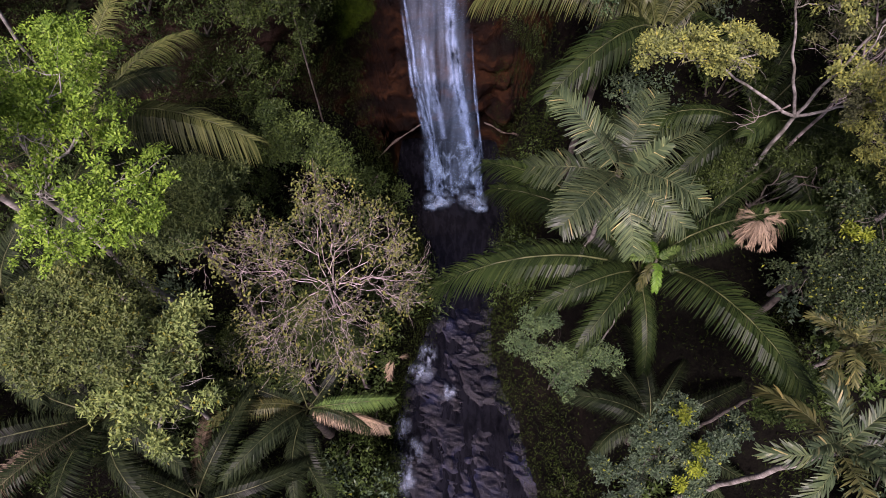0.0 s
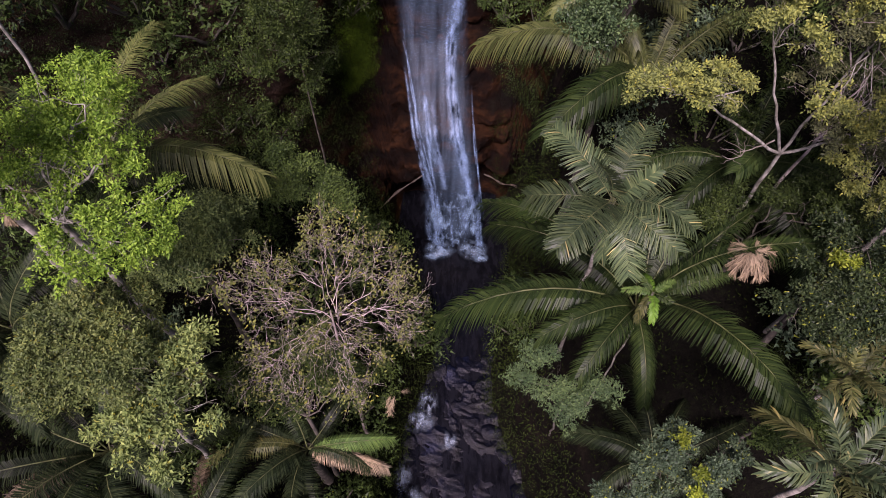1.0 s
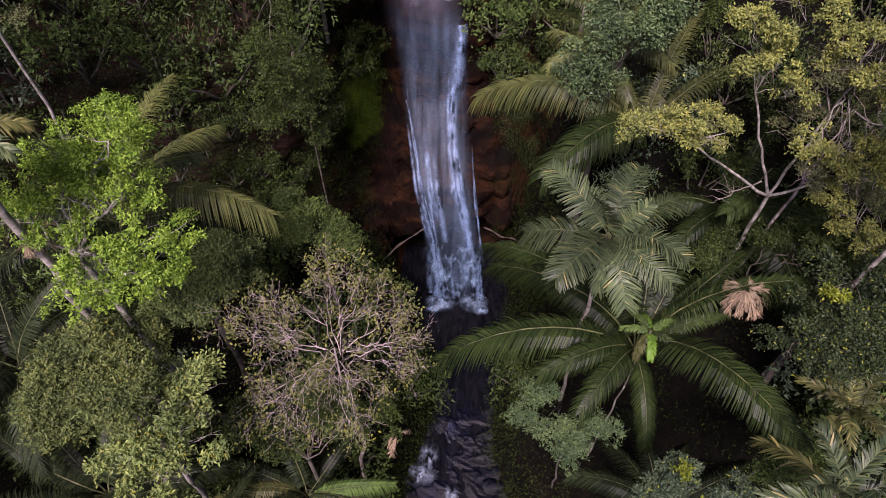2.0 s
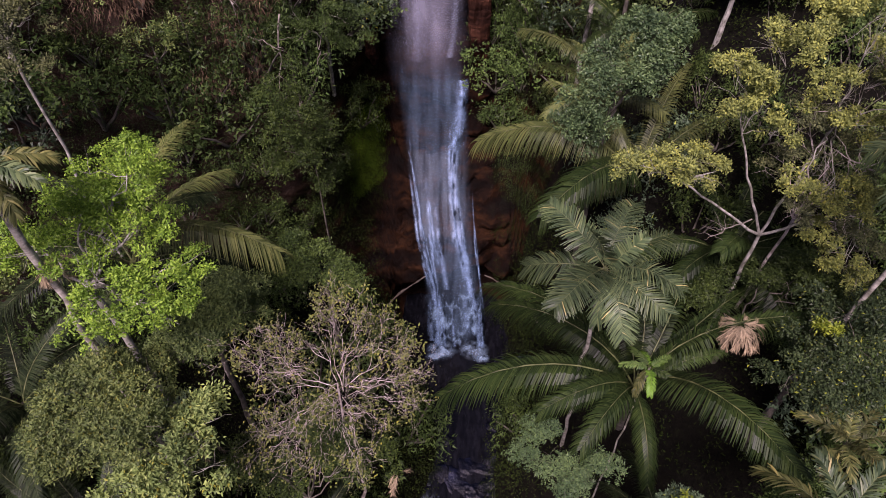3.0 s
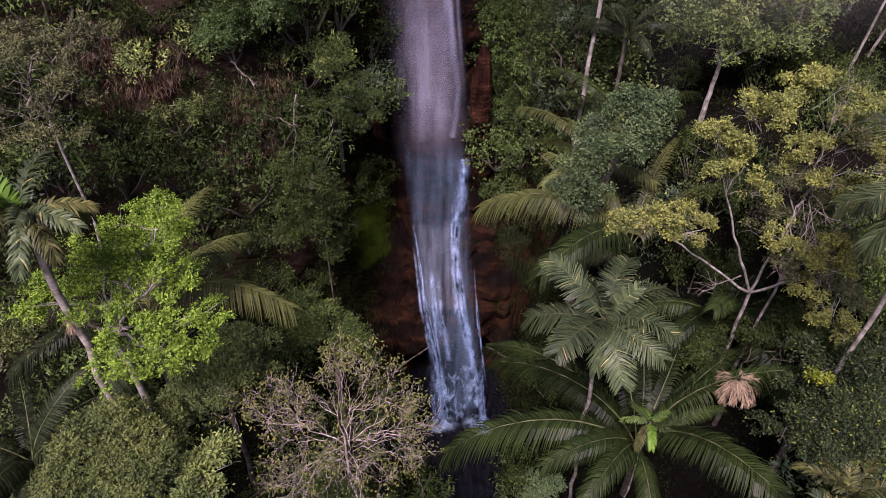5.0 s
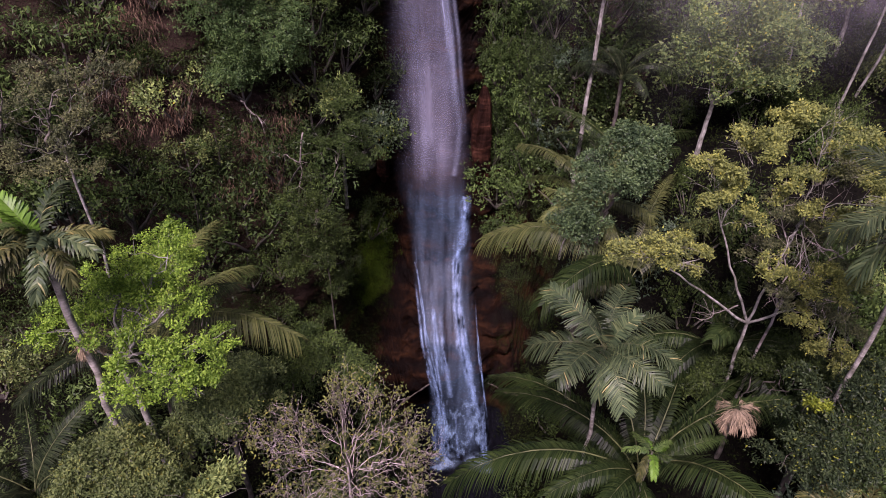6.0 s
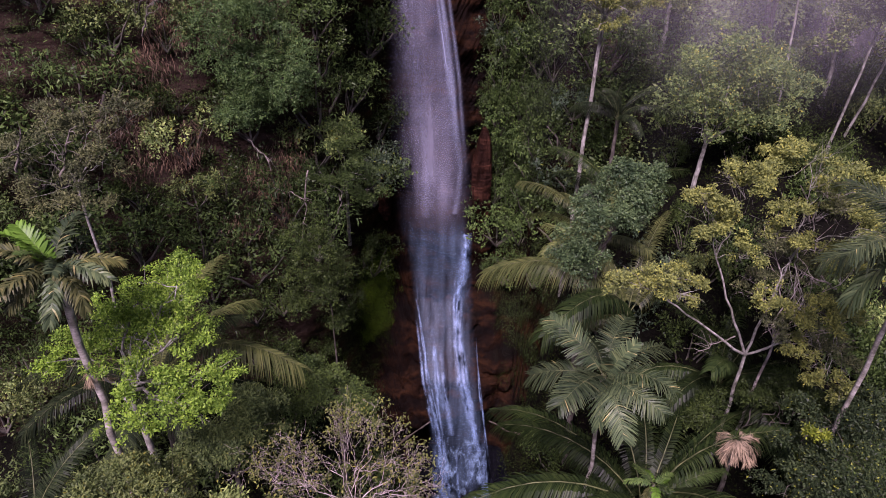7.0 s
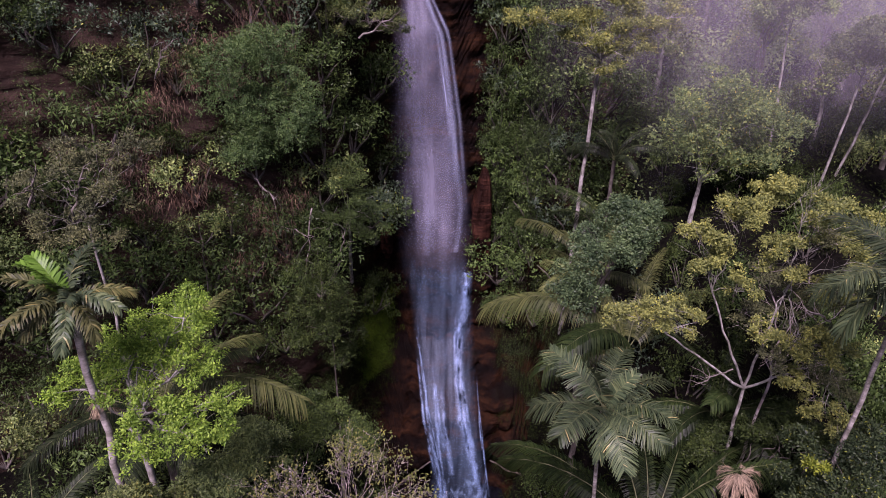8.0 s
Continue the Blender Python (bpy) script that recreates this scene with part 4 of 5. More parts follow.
            fr.matrix_basis = Matrix.LocRotScale((0, 0, 0), Euler((radians(g.normal(0, 15)), radians(g.normal(10, 15)), radians(300 + g.normal(0, 50)))), (sc * g.uniform(0.8, 1.1),) * 3)
    palm("young_palm", "young palm with bright green leaves beneath a larger palm", (7.6, 9.7, 20.2), ring(g, 8, [1, 2, 1], 40, 0.42, 0.56), BROAD, M_PALM_FRESH, (7.4, 9.4), 0.04, odd={1: M_PALM_NEW, 4: M_PALM_OLIVE, 5: M_PALM_NEW, 6: M_PALM})


palms()


# ---- broadleaf trees ----
def tree(name, label, foot, fork, clumps, leaves, size, mat, bark_mat=M_BARK, thick=0.16, twigs=3, aspect=0.42, sprig=7, shell=0.5, seed=1, limbs=None, group="", hang=0.0, rise=0.5, split=None, mains=(), tufts=()):
    """foot (x, y); fork: where the limbs part; clumps of the crown in world metres (x, y, z, rx, ry, rz)."""
    rng = np.random.default_rng(seed)
    gz = ground_at(*foot) - 0.2
    o = np.array([foot[0], foot[1], gz])
    t = thing(name, tuple(o), label, "tree", group)
    c = np.array(clumps, float)
    c[:, :3] -= o
    f = np.array(fork, float) - o
    tr = Tubes(8)
    tr.add(bent(rng, (0, 0, 0), f, 9, 0, 0.012), thick * np.linspace(1.3, 0.85, 9))
    part("trunk", tr.mesh("trunk"), bark_mat, t)
    order = range(len(c)) if limbs is None else limbs
    ends = [np.array(m, float) - o for m in mains]
    for e in ends:
        br = Tubes(7)
        br.add(bent(rng, f, e, 9, 0.0, 0.025), thick * np.linspace(0.75, 0.4, 9))
        part("limb", br.mesh("limb"), bark_mat, t)
    for k in order:
        br = Tubes(6)
        end = c[k, :3]
        root = f
        if ends:
            root = min(ends, key=lambda e: np.linalg.norm(e - end))
        pts = bent(rng, root, end, 8, 0.08, 0.09)
        r0 = thick * (rng.uniform(0.22, 0.35) if ends else rng.uniform(0.35, 0.6))
        br.add(pts, np.linspace(r0, r0 * 0.3, 8))
        for _ in range(twigs):
            a = pts[rng.integers(3, 8)]
            d = unit(rng.normal(size=3) + np.array([0, 0, 0.3]))
            e = end + d * c[k, 3:] * 0.9
            tp = bent(rng, a, e, 5, 0.05, 0.12)
            br.add(tp, np.linspace(r0 * 0.3, r0 * 0.06, 5))
            for _ in range(2):
                a2 = tp[rng.integers(1, 4)]
                br.add(bent(rng, a2, a2 + unit(rng.normal(size=3) + d) * c[k, 3] * 0.55, 4, 0.03, 0.1), np.linspace(r0 * 0.12, r0 * 0.04, 4))
        part("branch", br.mesh("branch"), bark_mat, t)
    n, lo, hi = split or ((7, 0.28, 0.5) if shell > 0.6 else (9, 0.34, 0.55))
    v, q = foliage_cloud(rng, split_clumps(rng, c, n, lo, hi), int(leaves * (1.45 if foot[1] < 16 else 1.1)), size * (0.73 if foot[1] < 16 else 0.82), aspect, sprig, shell, rise, hang)
    part("crown", mesh_of("crown", v, q), mat, t)
    for x, y, z, r in tufts:
        v, q = foliage_cloud(rng, [(x - o[0], y - o[1], z - o[2], r, r, r * 0.7)], 260, size * 0.8, aspect, sprig, 0.8, rise, hang)
        part("new_leaves", mesh_of("new_leaves", v, q), M_TUFT, t, "tuft of bright yellow-green young leaves")
    return t


def trees():
    tree("tree", "broadleaf tree with vivid light green leaves", (-10.9, 9.6), (-11.5, 9.5, 25.0),
         [(-12.1, 12.2, 26.4, 1.7, 1.5, 0.9), (-10.6, 12.6, 26.8, 1.6, 1.4, 1.0), (-11.2, 10.3, 26.8, 1.6, 1.5, 0.9), (-9.6, 10.3, 26.8, 1.5, 1.4, 0.9), (-8.6, 9.2, 25.9, 1.3, 1.2, 0.8),
          (-10.2, 8.6, 26.3, 1.4, 1.2, 0.8), (-8.9, 8.1, 25.6, 1.1, 1.0, 0.7), (-10.4, 7.4, 25.6, 0.9, 0.8, 0.6), (-13.3, 10.4, 26.0, 1.2, 1.2, 0.7), (-9.6, 11.0, 28.4, 1.5, 1.3, 0.8)],
         22000, 0.155, M_BRIGHT, M_BARK_PALE, 0.13, 5, 0.5, 7, 0.8, 3, split=(14, 0.2, 0.42))
    tree("tree", "dense round-crowned tree with small olive leaves", (-10.6, 6.4), (-10.5, 6.4, 20.5),
         [(-10.7, 6.8, 22.6, 2.0, 1.7, 1.3), (-9.9, 6.0, 22.9, 1.6, 1.4, 1.1), (-11.4, 5.8, 22.2, 1.5, 1.3, 1.1)], 18850, 0.162, M_OLIVE, M_BARK, 0.15, 3, 0.45, 6, 0.35, 4)
    tree("tree", "open-crowned tree with larger yellowing leaves", (-10.4, 5.9), (-8.8, 4.9, 20.6),
         [(-8.5, 5.4, 22.6, 1.3, 1.2, 0.9), (-7.7, 6.2, 22.3, 1.0, 1.0, 0.8), (-8.9, 4.2, 22.3, 1.2, 1.1, 0.8), (-7.6, 4.7, 22.2, 1.0, 0.9, 0.8), (-9.8, 4.6, 21.6, 1.2, 1.1, 0.8), (-8.3, 3.4, 21.8, 1.0, 0.9, 0.8)],
         7540, 0.221, M_OLIVE, M_BARK_PALE, 0.1, 4, 0.42, 6, 0.7, 5)
    tree("tree", "bushy tree with soft mid-green leaves", (-8.9, 10.6), (-8.9, 10.6, 19.5),
         [(-8.7, 10.8, 22.0, 1.5, 1.5, 1.2), (-9.4, 9.9, 21.4, 1.2, 1.2, 1.0), (-7.9, 11.6, 21.4, 1.2, 1.2, 1.0)], 15000, 0.16, M_SOFT, M_BARK, 0.12, 3, 0.45, 6, 0.4, 6)
    tree("tree", "yellow-green tree with white forked limbs", (12.2, 14.2), (11.7, 13.4, 23.6),
         [(6.1, 12.2, 27.9, 1.1, 0.9, 0.6), (7.4, 12.3, 28.0, 1.1, 0.9, 0.6), (8.5, 12.6, 27.3, 0.8, 0.7, 0.5), (9.2, 13.5, 29.2, 1.0, 0.9, 0.8), (8.7, 13.6, 30.3, 1.2, 1.0, 0.7), (10.1, 13.7, 31.3, 1.4, 1.2, 0.7),
          (12.0, 13.8, 31.9, 1.6, 1.3, 0.7), (13.7, 13.6, 30.9, 1.4, 1.2, 0.8), (11.9, 13.5, 29.8, 1.4, 1.1, 0.8), (13.6, 13.1, 28.4, 1.0, 0.9, 0.6), (10.6, 13.3, 28.3, 0.7, 0.7, 0.5), (12.9, 12.6, 26.8, 1.0, 0.8, 0.6), (14.3, 12.4, 26.0, 1.0, 0.9, 0.7), (15.2, 13.2, 29.4, 1.1, 1.0, 0.7), (12.7, 11.7, 25.2, 0.8, 0.7, 0.5), (13.9, 11.5, 24.2, 0.9, 0.8, 0.5), (14.6, 11.2, 23.4, 0.7, 0.7, 0.5), (12.2, 12.0, 26.6, 0.8, 0.7, 0.5), (11.2, 12.1, 27.4, 0.7, 0.6, 0.5)],
         33000, 0.144, M_YELLOW, M_BARK_WHITE, 0.078, 9, 0.5, 7, 0.75, 7, split=(10, 0.2, 0.38), mains=[(7.8, 12.8, 26.7), (9.5, 13.5, 28.2), (12.4, 13.5, 28.6), (14.4, 12.8, 25.6)])
    tree("tree", "half-dry tree with drab leaves and pinkish twigs", (13.2, 14.6), (12.8, 13.6, 24.2),
         [(11.6, 13.6, 29.0, 1.0, 0.9, 0.7), (12.8, 13.4, 27.6, 1.1, 0.9, 0.8), (13.8, 13.2, 26.2, 1.1, 0.9, 0.8), (14.2, 12.0, 24.8, 1.0, 0.9, 0.7), (11.6, 12.0, 26.2, 0.7, 0.7, 0.5), (13.2, 11.8, 26.0, 0.8, 0.7, 0.5), (11.0, 13.5, 27.2, 0.8, 0.8, 0.6), (13.4, 13.8, 30.2, 1.1, 1.0, 0.7), (14.9, 13.4, 27.8, 1.0, 0.9, 0.8)],
         12000, 0.14, M_DRAB, M_TWIG, 0.06, 9, 0.4, 6, 0.85, 71, split=(9, 0.25, 0.45))
    tree("tree", "rounded dense tree with fresh green leaves", (6.6, 19.0), (6.6, 18.9, 24.5),
         [(6.5, 18.6, 27.6, 1.7, 1.6, 1.6), (7.5, 18.8, 28.0, 1.6, 1.4, 1.5), (5.6, 18.4, 26.2, 1.2, 1.2, 1.6), (8.2, 19.0, 29.0, 1.0, 1.0, 0.9), (5.4, 18.6, 24.8, 1.1, 1.1, 1.2)], 20300, 0.153, M_GLOSSY, M_BARK, 0.14, 2, 0.5, 6, 0.3, 8)
    tree("tree", "tall round-crowned tree with bright mottled leaves", (12.7, 24.6), (12.8, 24.4, 28.2),
         [(12.9, 23.9, 29.4, 1.7, 1.5, 1.2), (14.9, 24.0, 29.6, 1.6, 1.5, 1.1), (12.0, 24.2, 31.0, 1.7, 1.6, 1.5), (14.4, 24.2, 31.6, 2.3, 2.0, 1.9), (13.2, 24.0, 32.6, 2.2, 2.0, 1.5), (15.8, 24.2, 31.0, 1.5, 1.5, 1.3), (11.4, 24.0, 32.6, 1.0, 1.0, 0.8)], 24000, 0.17, M_MOTTLED, M_BARK_PALE, 0.12, 2, 0.45, 6, 0.35, 9, split=(11, 0.34, 0.55))
    tree("tree", "tall tree with a long pale trunk and yellow-green crown", (7.45, 29.6), (7.9, 29.2, 33.6),
         [(7.9, 28.2, 33.3, 1.1, 0.8, 0.6), (8.2, 28.2, 34.3, 1.3, 0.9, 0.7), (6.5, 28.4, 34.7, 1.2, 0.9, 0.6), (9.8, 28.4, 34.6, 1.2, 0.9, 0.6), (5.0, 29.0, 35.6, 1.7, 1.4, 0.8), (7.2, 28.8, 35.4, 1.6, 1.4, 0.8), (9.6, 29.0, 35.4, 1.7, 1.5, 0.8), (8.2, 28.6, 36.4, 2.0, 1.6, 0.9), (11.4, 29.2, 35.8, 1.2, 1.2, 0.7), (3.6, 29.2, 35.9, 1.1, 1.0, 0.6)], 16000, 0.186, M_YELLOW, M_BARK_WHITE, 0.12, 3, 0.4, 7, 0.7, 10)
    tree("tree", "dense green dome-crowned tree on the cliff", (-11.2, 29.5), (-11.0, 27.6, 29.0),
         [(-11.6, 26.3, 30.4, 1.9, 1.7, 1.6), (-11.0, 26.2, 33.6, 2.3, 1.9, 1.9), (-8.6, 26.2, 31.8, 1.6, 1.5, 1.4), (-12.8, 26.6, 32.6, 1.6, 1.5, 1.6), (-9.8, 26.6, 34.4, 1.7, 1.5, 1.3), (-10.0, 26.0, 29.6, 1.3, 1.2, 1.2), (-11.6, 25.8, 28.9, 1.4, 1.2, 1.2), (-10.7, 25.7, 31.7, 1.6, 1.3, 1.6), (-8.7, 25.8, 30.4, 1.2, 1.1, 1.2)], 44000, 0.125, M_DRAPE, M_BARK, 0.1, 0, 0.5, 6, 0.18, 11, split=(12, 0.34, 0.52), hang=0.5)
    for k, (x, y, top, lean) in enumerate(((19.2, 24.6, 34.6, 0.5), (21.0, 26.4, 35.2, 1.2), (17.6, 27.4, 36.4, -0.6), (22.2, 23.6, 33.2, 0.9))):
        tree("tree", "thin pale-stemmed tree with a small hazy crown", (x, y), (x + lean, y, top - 1.2),
             [(x + lean, y, top, 1.3, 1.2, 0.8), (x + lean - 1.2, y - 0.3, top + 0.5, 1.1, 1.0, 0.7), (x + lean + 1.1, y, top + 0.3, 1.1, 1.0, 0.7), (x + lean, y - 0.4, top + 1.2, 1.2, 1.1, 0.7)],
             11000, 0.2, M_FRESH if k % 2 else M_SOFT, M_BARK_PALE, 0.06, 2, 0.45, 6, 0.6, 60 + k, group="pale-stemmed trees")
    tree("tree", "tree with sparse foliage and grey branches", (-16.6, 18.4), (-16.4, 18.2, 28.6),
         [(-16.8, 18.0, 31.4, 1.6, 1.5, 0.9), (-18.2, 18.0, 30.2, 1.4, 1.3, 0.9), (-15.0, 18.0, 31.2, 1.4, 1.3, 0.9), (-13.9, 18.2, 31.8, 1.3, 1.2, 0.9), (-17.0, 17.6, 28.6, 1.3, 1.2, 1.0), (-14.8, 17.8, 29.8, 1.4, 1.3, 1.0), (-15.8, 17.2, 28.4, 1.3, 1.2, 0.9)],
         13050, 0.153, M_DRAB, M_BARK_PALE, 0.07, 5, 0.4, 6, 0.75, 12)
    tree("tree", "shrubby tree with grey-green leaves by the stream", (6.0, 9.0), (4.6, 6.9, 16.9),
         [(3.6, 7.3, 18.2, 1.2, 1.0, 0.9), (5.4, 6.2, 18.1, 1.1, 1.0, 0.9), (4.4, 6.6, 17.6, 1.0, 1.0, 0.8)], 8700, 0.119, M_GLOSSY, M_BARK, 0.045, 3, 0.45, 7, 0.55, 13)
    tree("tree", "silvery grey-green leafed tree with yellow new leaves", (8.8, 4.0), (7.1, 3.25, 19.4),
         [(6.8, 3.8, 21.4, 0.9, 0.8, 0.7), (6.4, 2.9, 21.2, 0.9, 0.9, 0.7), (7.8, 3.2, 21.3, 0.9, 0.9, 0.7), (7.1, 2.2, 21.0, 0.9, 0.9, 0.7), (8.5, 3.6, 20.9, 0.8, 0.8, 0.6), (5.4, 2.4, 20.6, 0.8, 0.8, 0.6)], 13500, 0.13, M_GREY, M_BARK, 0.07, 2, 0.5, 8, 0.45, 14, split=(8, 0.26, 0.42), tufts=[(6.9, 3.9, 22.1, 0.3), (7.35, 2.9, 22.0, 0.26), (7.2, 2.4, 21.7, 0.24), (6.7, 2.0, 21.6, 0.2)])
    tree("tree", "dark leafy tree on the bank", (12.9, 9.2), (12.8, 9.2, 20.8),
         [(12.3, 9.4, 23.0, 1.3, 1.3, 1.1), (13.6, 9.0, 23.2, 1.5, 1.4, 1.1), (11.7, 8.2, 22.2, 1.1, 1.1, 0.9), (14.8, 9.8, 23.4, 1.4, 1.3, 1.1), (13.2, 7.8, 22.4, 1.3, 1.2, 0.9)], 14500, 0.162, M_MIXED, M_BARK, 0.13, 2, 0.5, 6, 0.45, 15, tufts=[(12.1, 8.9, 24.0, 0.22), (12.5, 8.7, 24.0, 0.18)])
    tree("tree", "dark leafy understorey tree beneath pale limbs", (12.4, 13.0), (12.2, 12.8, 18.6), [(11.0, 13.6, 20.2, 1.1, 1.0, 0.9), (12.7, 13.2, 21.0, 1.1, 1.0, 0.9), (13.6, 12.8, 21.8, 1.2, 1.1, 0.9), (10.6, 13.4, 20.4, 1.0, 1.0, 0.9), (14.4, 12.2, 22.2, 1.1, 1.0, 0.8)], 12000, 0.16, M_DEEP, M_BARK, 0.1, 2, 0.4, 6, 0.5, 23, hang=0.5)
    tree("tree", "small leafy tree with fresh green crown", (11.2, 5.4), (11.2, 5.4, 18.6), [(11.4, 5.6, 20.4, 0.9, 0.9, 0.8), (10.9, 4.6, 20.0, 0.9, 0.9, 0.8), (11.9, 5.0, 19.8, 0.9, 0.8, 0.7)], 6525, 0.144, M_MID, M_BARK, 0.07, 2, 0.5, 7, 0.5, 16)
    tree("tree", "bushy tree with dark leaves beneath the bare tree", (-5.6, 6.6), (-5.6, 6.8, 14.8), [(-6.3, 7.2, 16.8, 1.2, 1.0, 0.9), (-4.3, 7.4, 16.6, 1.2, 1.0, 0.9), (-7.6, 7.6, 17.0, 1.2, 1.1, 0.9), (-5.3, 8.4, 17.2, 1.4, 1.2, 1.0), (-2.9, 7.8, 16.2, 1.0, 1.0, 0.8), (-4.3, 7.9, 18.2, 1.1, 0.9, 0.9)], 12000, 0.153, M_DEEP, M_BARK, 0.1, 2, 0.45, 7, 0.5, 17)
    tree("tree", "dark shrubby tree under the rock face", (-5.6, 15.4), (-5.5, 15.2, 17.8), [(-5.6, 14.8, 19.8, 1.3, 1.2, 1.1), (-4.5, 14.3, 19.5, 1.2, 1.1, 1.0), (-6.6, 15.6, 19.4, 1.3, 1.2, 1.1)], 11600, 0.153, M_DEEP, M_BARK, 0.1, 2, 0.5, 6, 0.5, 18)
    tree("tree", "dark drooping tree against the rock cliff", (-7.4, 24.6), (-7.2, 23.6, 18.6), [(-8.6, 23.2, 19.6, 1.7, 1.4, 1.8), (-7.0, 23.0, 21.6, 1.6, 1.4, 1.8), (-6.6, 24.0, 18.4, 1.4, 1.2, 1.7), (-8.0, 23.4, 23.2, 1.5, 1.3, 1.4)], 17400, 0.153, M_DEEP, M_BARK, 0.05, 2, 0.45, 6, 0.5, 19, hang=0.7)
    tree("tree", "layered tree with feathery leaves leaning from the cliff", (-7.0, 30.6), (-6.6, 28.8, 23.0), [(-5.4, 27.4, 25.4, 1.5, 1.3, 0.9), (-6.4, 27.4, 27.2, 1.4, 1.2, 0.8), (-5.0, 27.6, 23.8, 1.2, 1.1, 0.7), (-8.0, 27.6, 24.2, 1.4, 1.2, 0.9)], 13050, 0.153, M_MID, M_BARK_PALE, 0.1, 3, 0.35, 7, 0.5, 20)
    tree("tree", "tree with bare grey branches leaning over the fall", (-6.2, 38.4), (-5.2, 31.6, 35.0), [(-4.4, 30.4, 35.4, 1.3, 1.1, 0.7), (-3.4, 30.2, 34.9, 1.1, 1.0, 0.6), (-5.6, 30.6, 36.0, 1.4, 1.2, 0.8), (-6.6, 31.0, 35.4, 1.3, 1.2, 0.9)], 6090, 0.162, M_OLIVE, M_DEADWOOD, 0.07, 6, 0.45, 6, 0.8, 21)


trees()


def bare_tree():
    """Leafless spreading crown of fine pale twigs, with few leaves at the tips."""
    rng = np.random.default_rng(8)
    foot = (-4.3, 9.4)
    gz = ground_at(*foot) - 0.2
    t = thing("bare_tree", (*foot, gz), "nearly leafless spreading tree with pale twigs and few yellow leaves", "tree")
    fork = np.array([0.25, -0.5, 20.3 - gz])
    trunk = Tubes(8)
    trunk.add(bent(rng, (0, 0, 0), fork, 9, 0, 0.03), np.linspace(0.12, 0.035, 9))
    part("trunk", trunk.mesh("trunk"), M_TWIG, t)
    tips = []

    def grow(tube, a, d, length, r, level):
        e = a + d * length
        pts = bent(rng, a, e, 5, 0.04, 0.17)
        tube.add(pts, np.linspace(r, r * 0.55, 5))
        if level == 0:
            tips.append(e)
            return
        kids = rng.integers(2, 4)
        for _ in range(kids):
            nd = unit(d + rng.normal(0, 0.55, 3) + np.array([0, 0, 0.03]))
            grow(tube, pts[rng.integers(2, 5)], nd, length * rng.uniform(0.6, 0.85), max(r * 0.55, 0.003), level - 1)

    for k in range(16):
        tube = Tubes(4)
        a = 2 * np.pi * k / 16 + rng.normal(0, 0.15)
        up = rng.uniform(0.05, 0.75)
        d = unit(np.array([math.cos(a), math.sin(a), up]))
        grow(tube, fork + d * (0.1 if k % 3 else 0.3) + rng.normal(0, 0.1, 3) + np.array([0, 0, -0.5 * (k % 3)]), d, rng.uniform(1.3, 1.9), 0.018, 5)
        part("branch", tube.mesh("branch"), M_TWIG, t)
    tips = np.array(tips)
    pick = tips[rng.random(len(tips)) < np.where(tips[:, 1] > 0.8, 0.8, 0.42)]
    pick = np.repeat(pick, 6, 0)
    n = len(pick)
    L = rng.uniform(0.08, 0.16, n)
    axis = unit(rng.normal(size=(n, 3)) - np.array([0, 0, 0.3]))
    v = leaf_quads(rng, pick + rng.normal(0, 0.13, (n, 3)), axis, unit(rng.normal(0, 0.4, (n, 3)) + np.array([0, 0, 1])), L, L * 0.28)
    part("leaves", mesh_of("leaves", v, np.arange(n * 4).reshape(-1, 4)), M_YELLOW, t, "few small yellow-green leaves")


bare_tree()


def dead_branch(a, b, r, seed, twigs):
    """A bleached fallen branch with a few side twigs."""
    rng = np.random.default_rng(seed)
    a, b = np.array(a), np.array(b)
    t = thing("dead_branch", tuple(a), "bleached bare branch hanging among creepers on the cliff", "branch", "dead branches")
    st = Tubes(6)
    line = bent(rng, (0, 0, 0), b - a, 8, 0.03, 0.08)
    st.add(line, np.linspace(r, r * 0.45, 8))
    part("stem", st.mesh("stem"), M_DEADWOOD, t)
    if twigs:
        for _ in range(twigs):
            tw = Tubes(4)
            p = line[rng.integers(2, 8)]
            e = p + unit(rng.normal(size=3) + (b - a) / np.linalg.norm(b - a)) * rng.uniform(0.4, 1.1)
            tw.add(bent(rng, p, e, 5, 0.03, 0.12), np.linspace(r * 0.4, r * 0.1, 5))
            part("twig", tw.mesh("twig"), M_DEADWOOD, t)


def dead_branches():
    for k, (a, b, r, n) in enumerate((((-9.9, 28.6, 30.3), (-9.1, 28.0, 29.2), 0.13, 0), ((-10.3, 26.4, 24.5), (-8.6, 25.6, 24.2), 0.045, 4), ((-8.3, 26.4, 25.6), (-8.9, 25.8, 21.6), 0.05, 7),
                                      ((-6.9, 26.8, 22.6), (-6.4, 26.4, 24.4), 0.04, 3), ((-11.4, 26.4, 27.4), (-10.2, 25.8, 26.4), 0.05, 6), ((-16.2, 17.0, 29.4), (-14.9, 16.4, 31.8), 0.06, 8), ((-18.2, 17.4, 29.6), (-17.0, 16.6, 31.6), 0.06, 8),
                                      ((-14.6, 23.6, 33.6), (-13.6, 23.0, 35.4), 0.05, 9), ((-5.6, 30.2, 34.4), (-3.6, 29.4, 35.6), 0.07, 10), ((10.6, 12.6, 25.2), (9.2, 12.0, 25.0), 0.03, 10), ((13.6, 12.4, 27.6), (12.2, 11.9, 28.4), 0.035, 10))):
        dead_branch(a, b, r, 60 + k, n)


dead_branches()


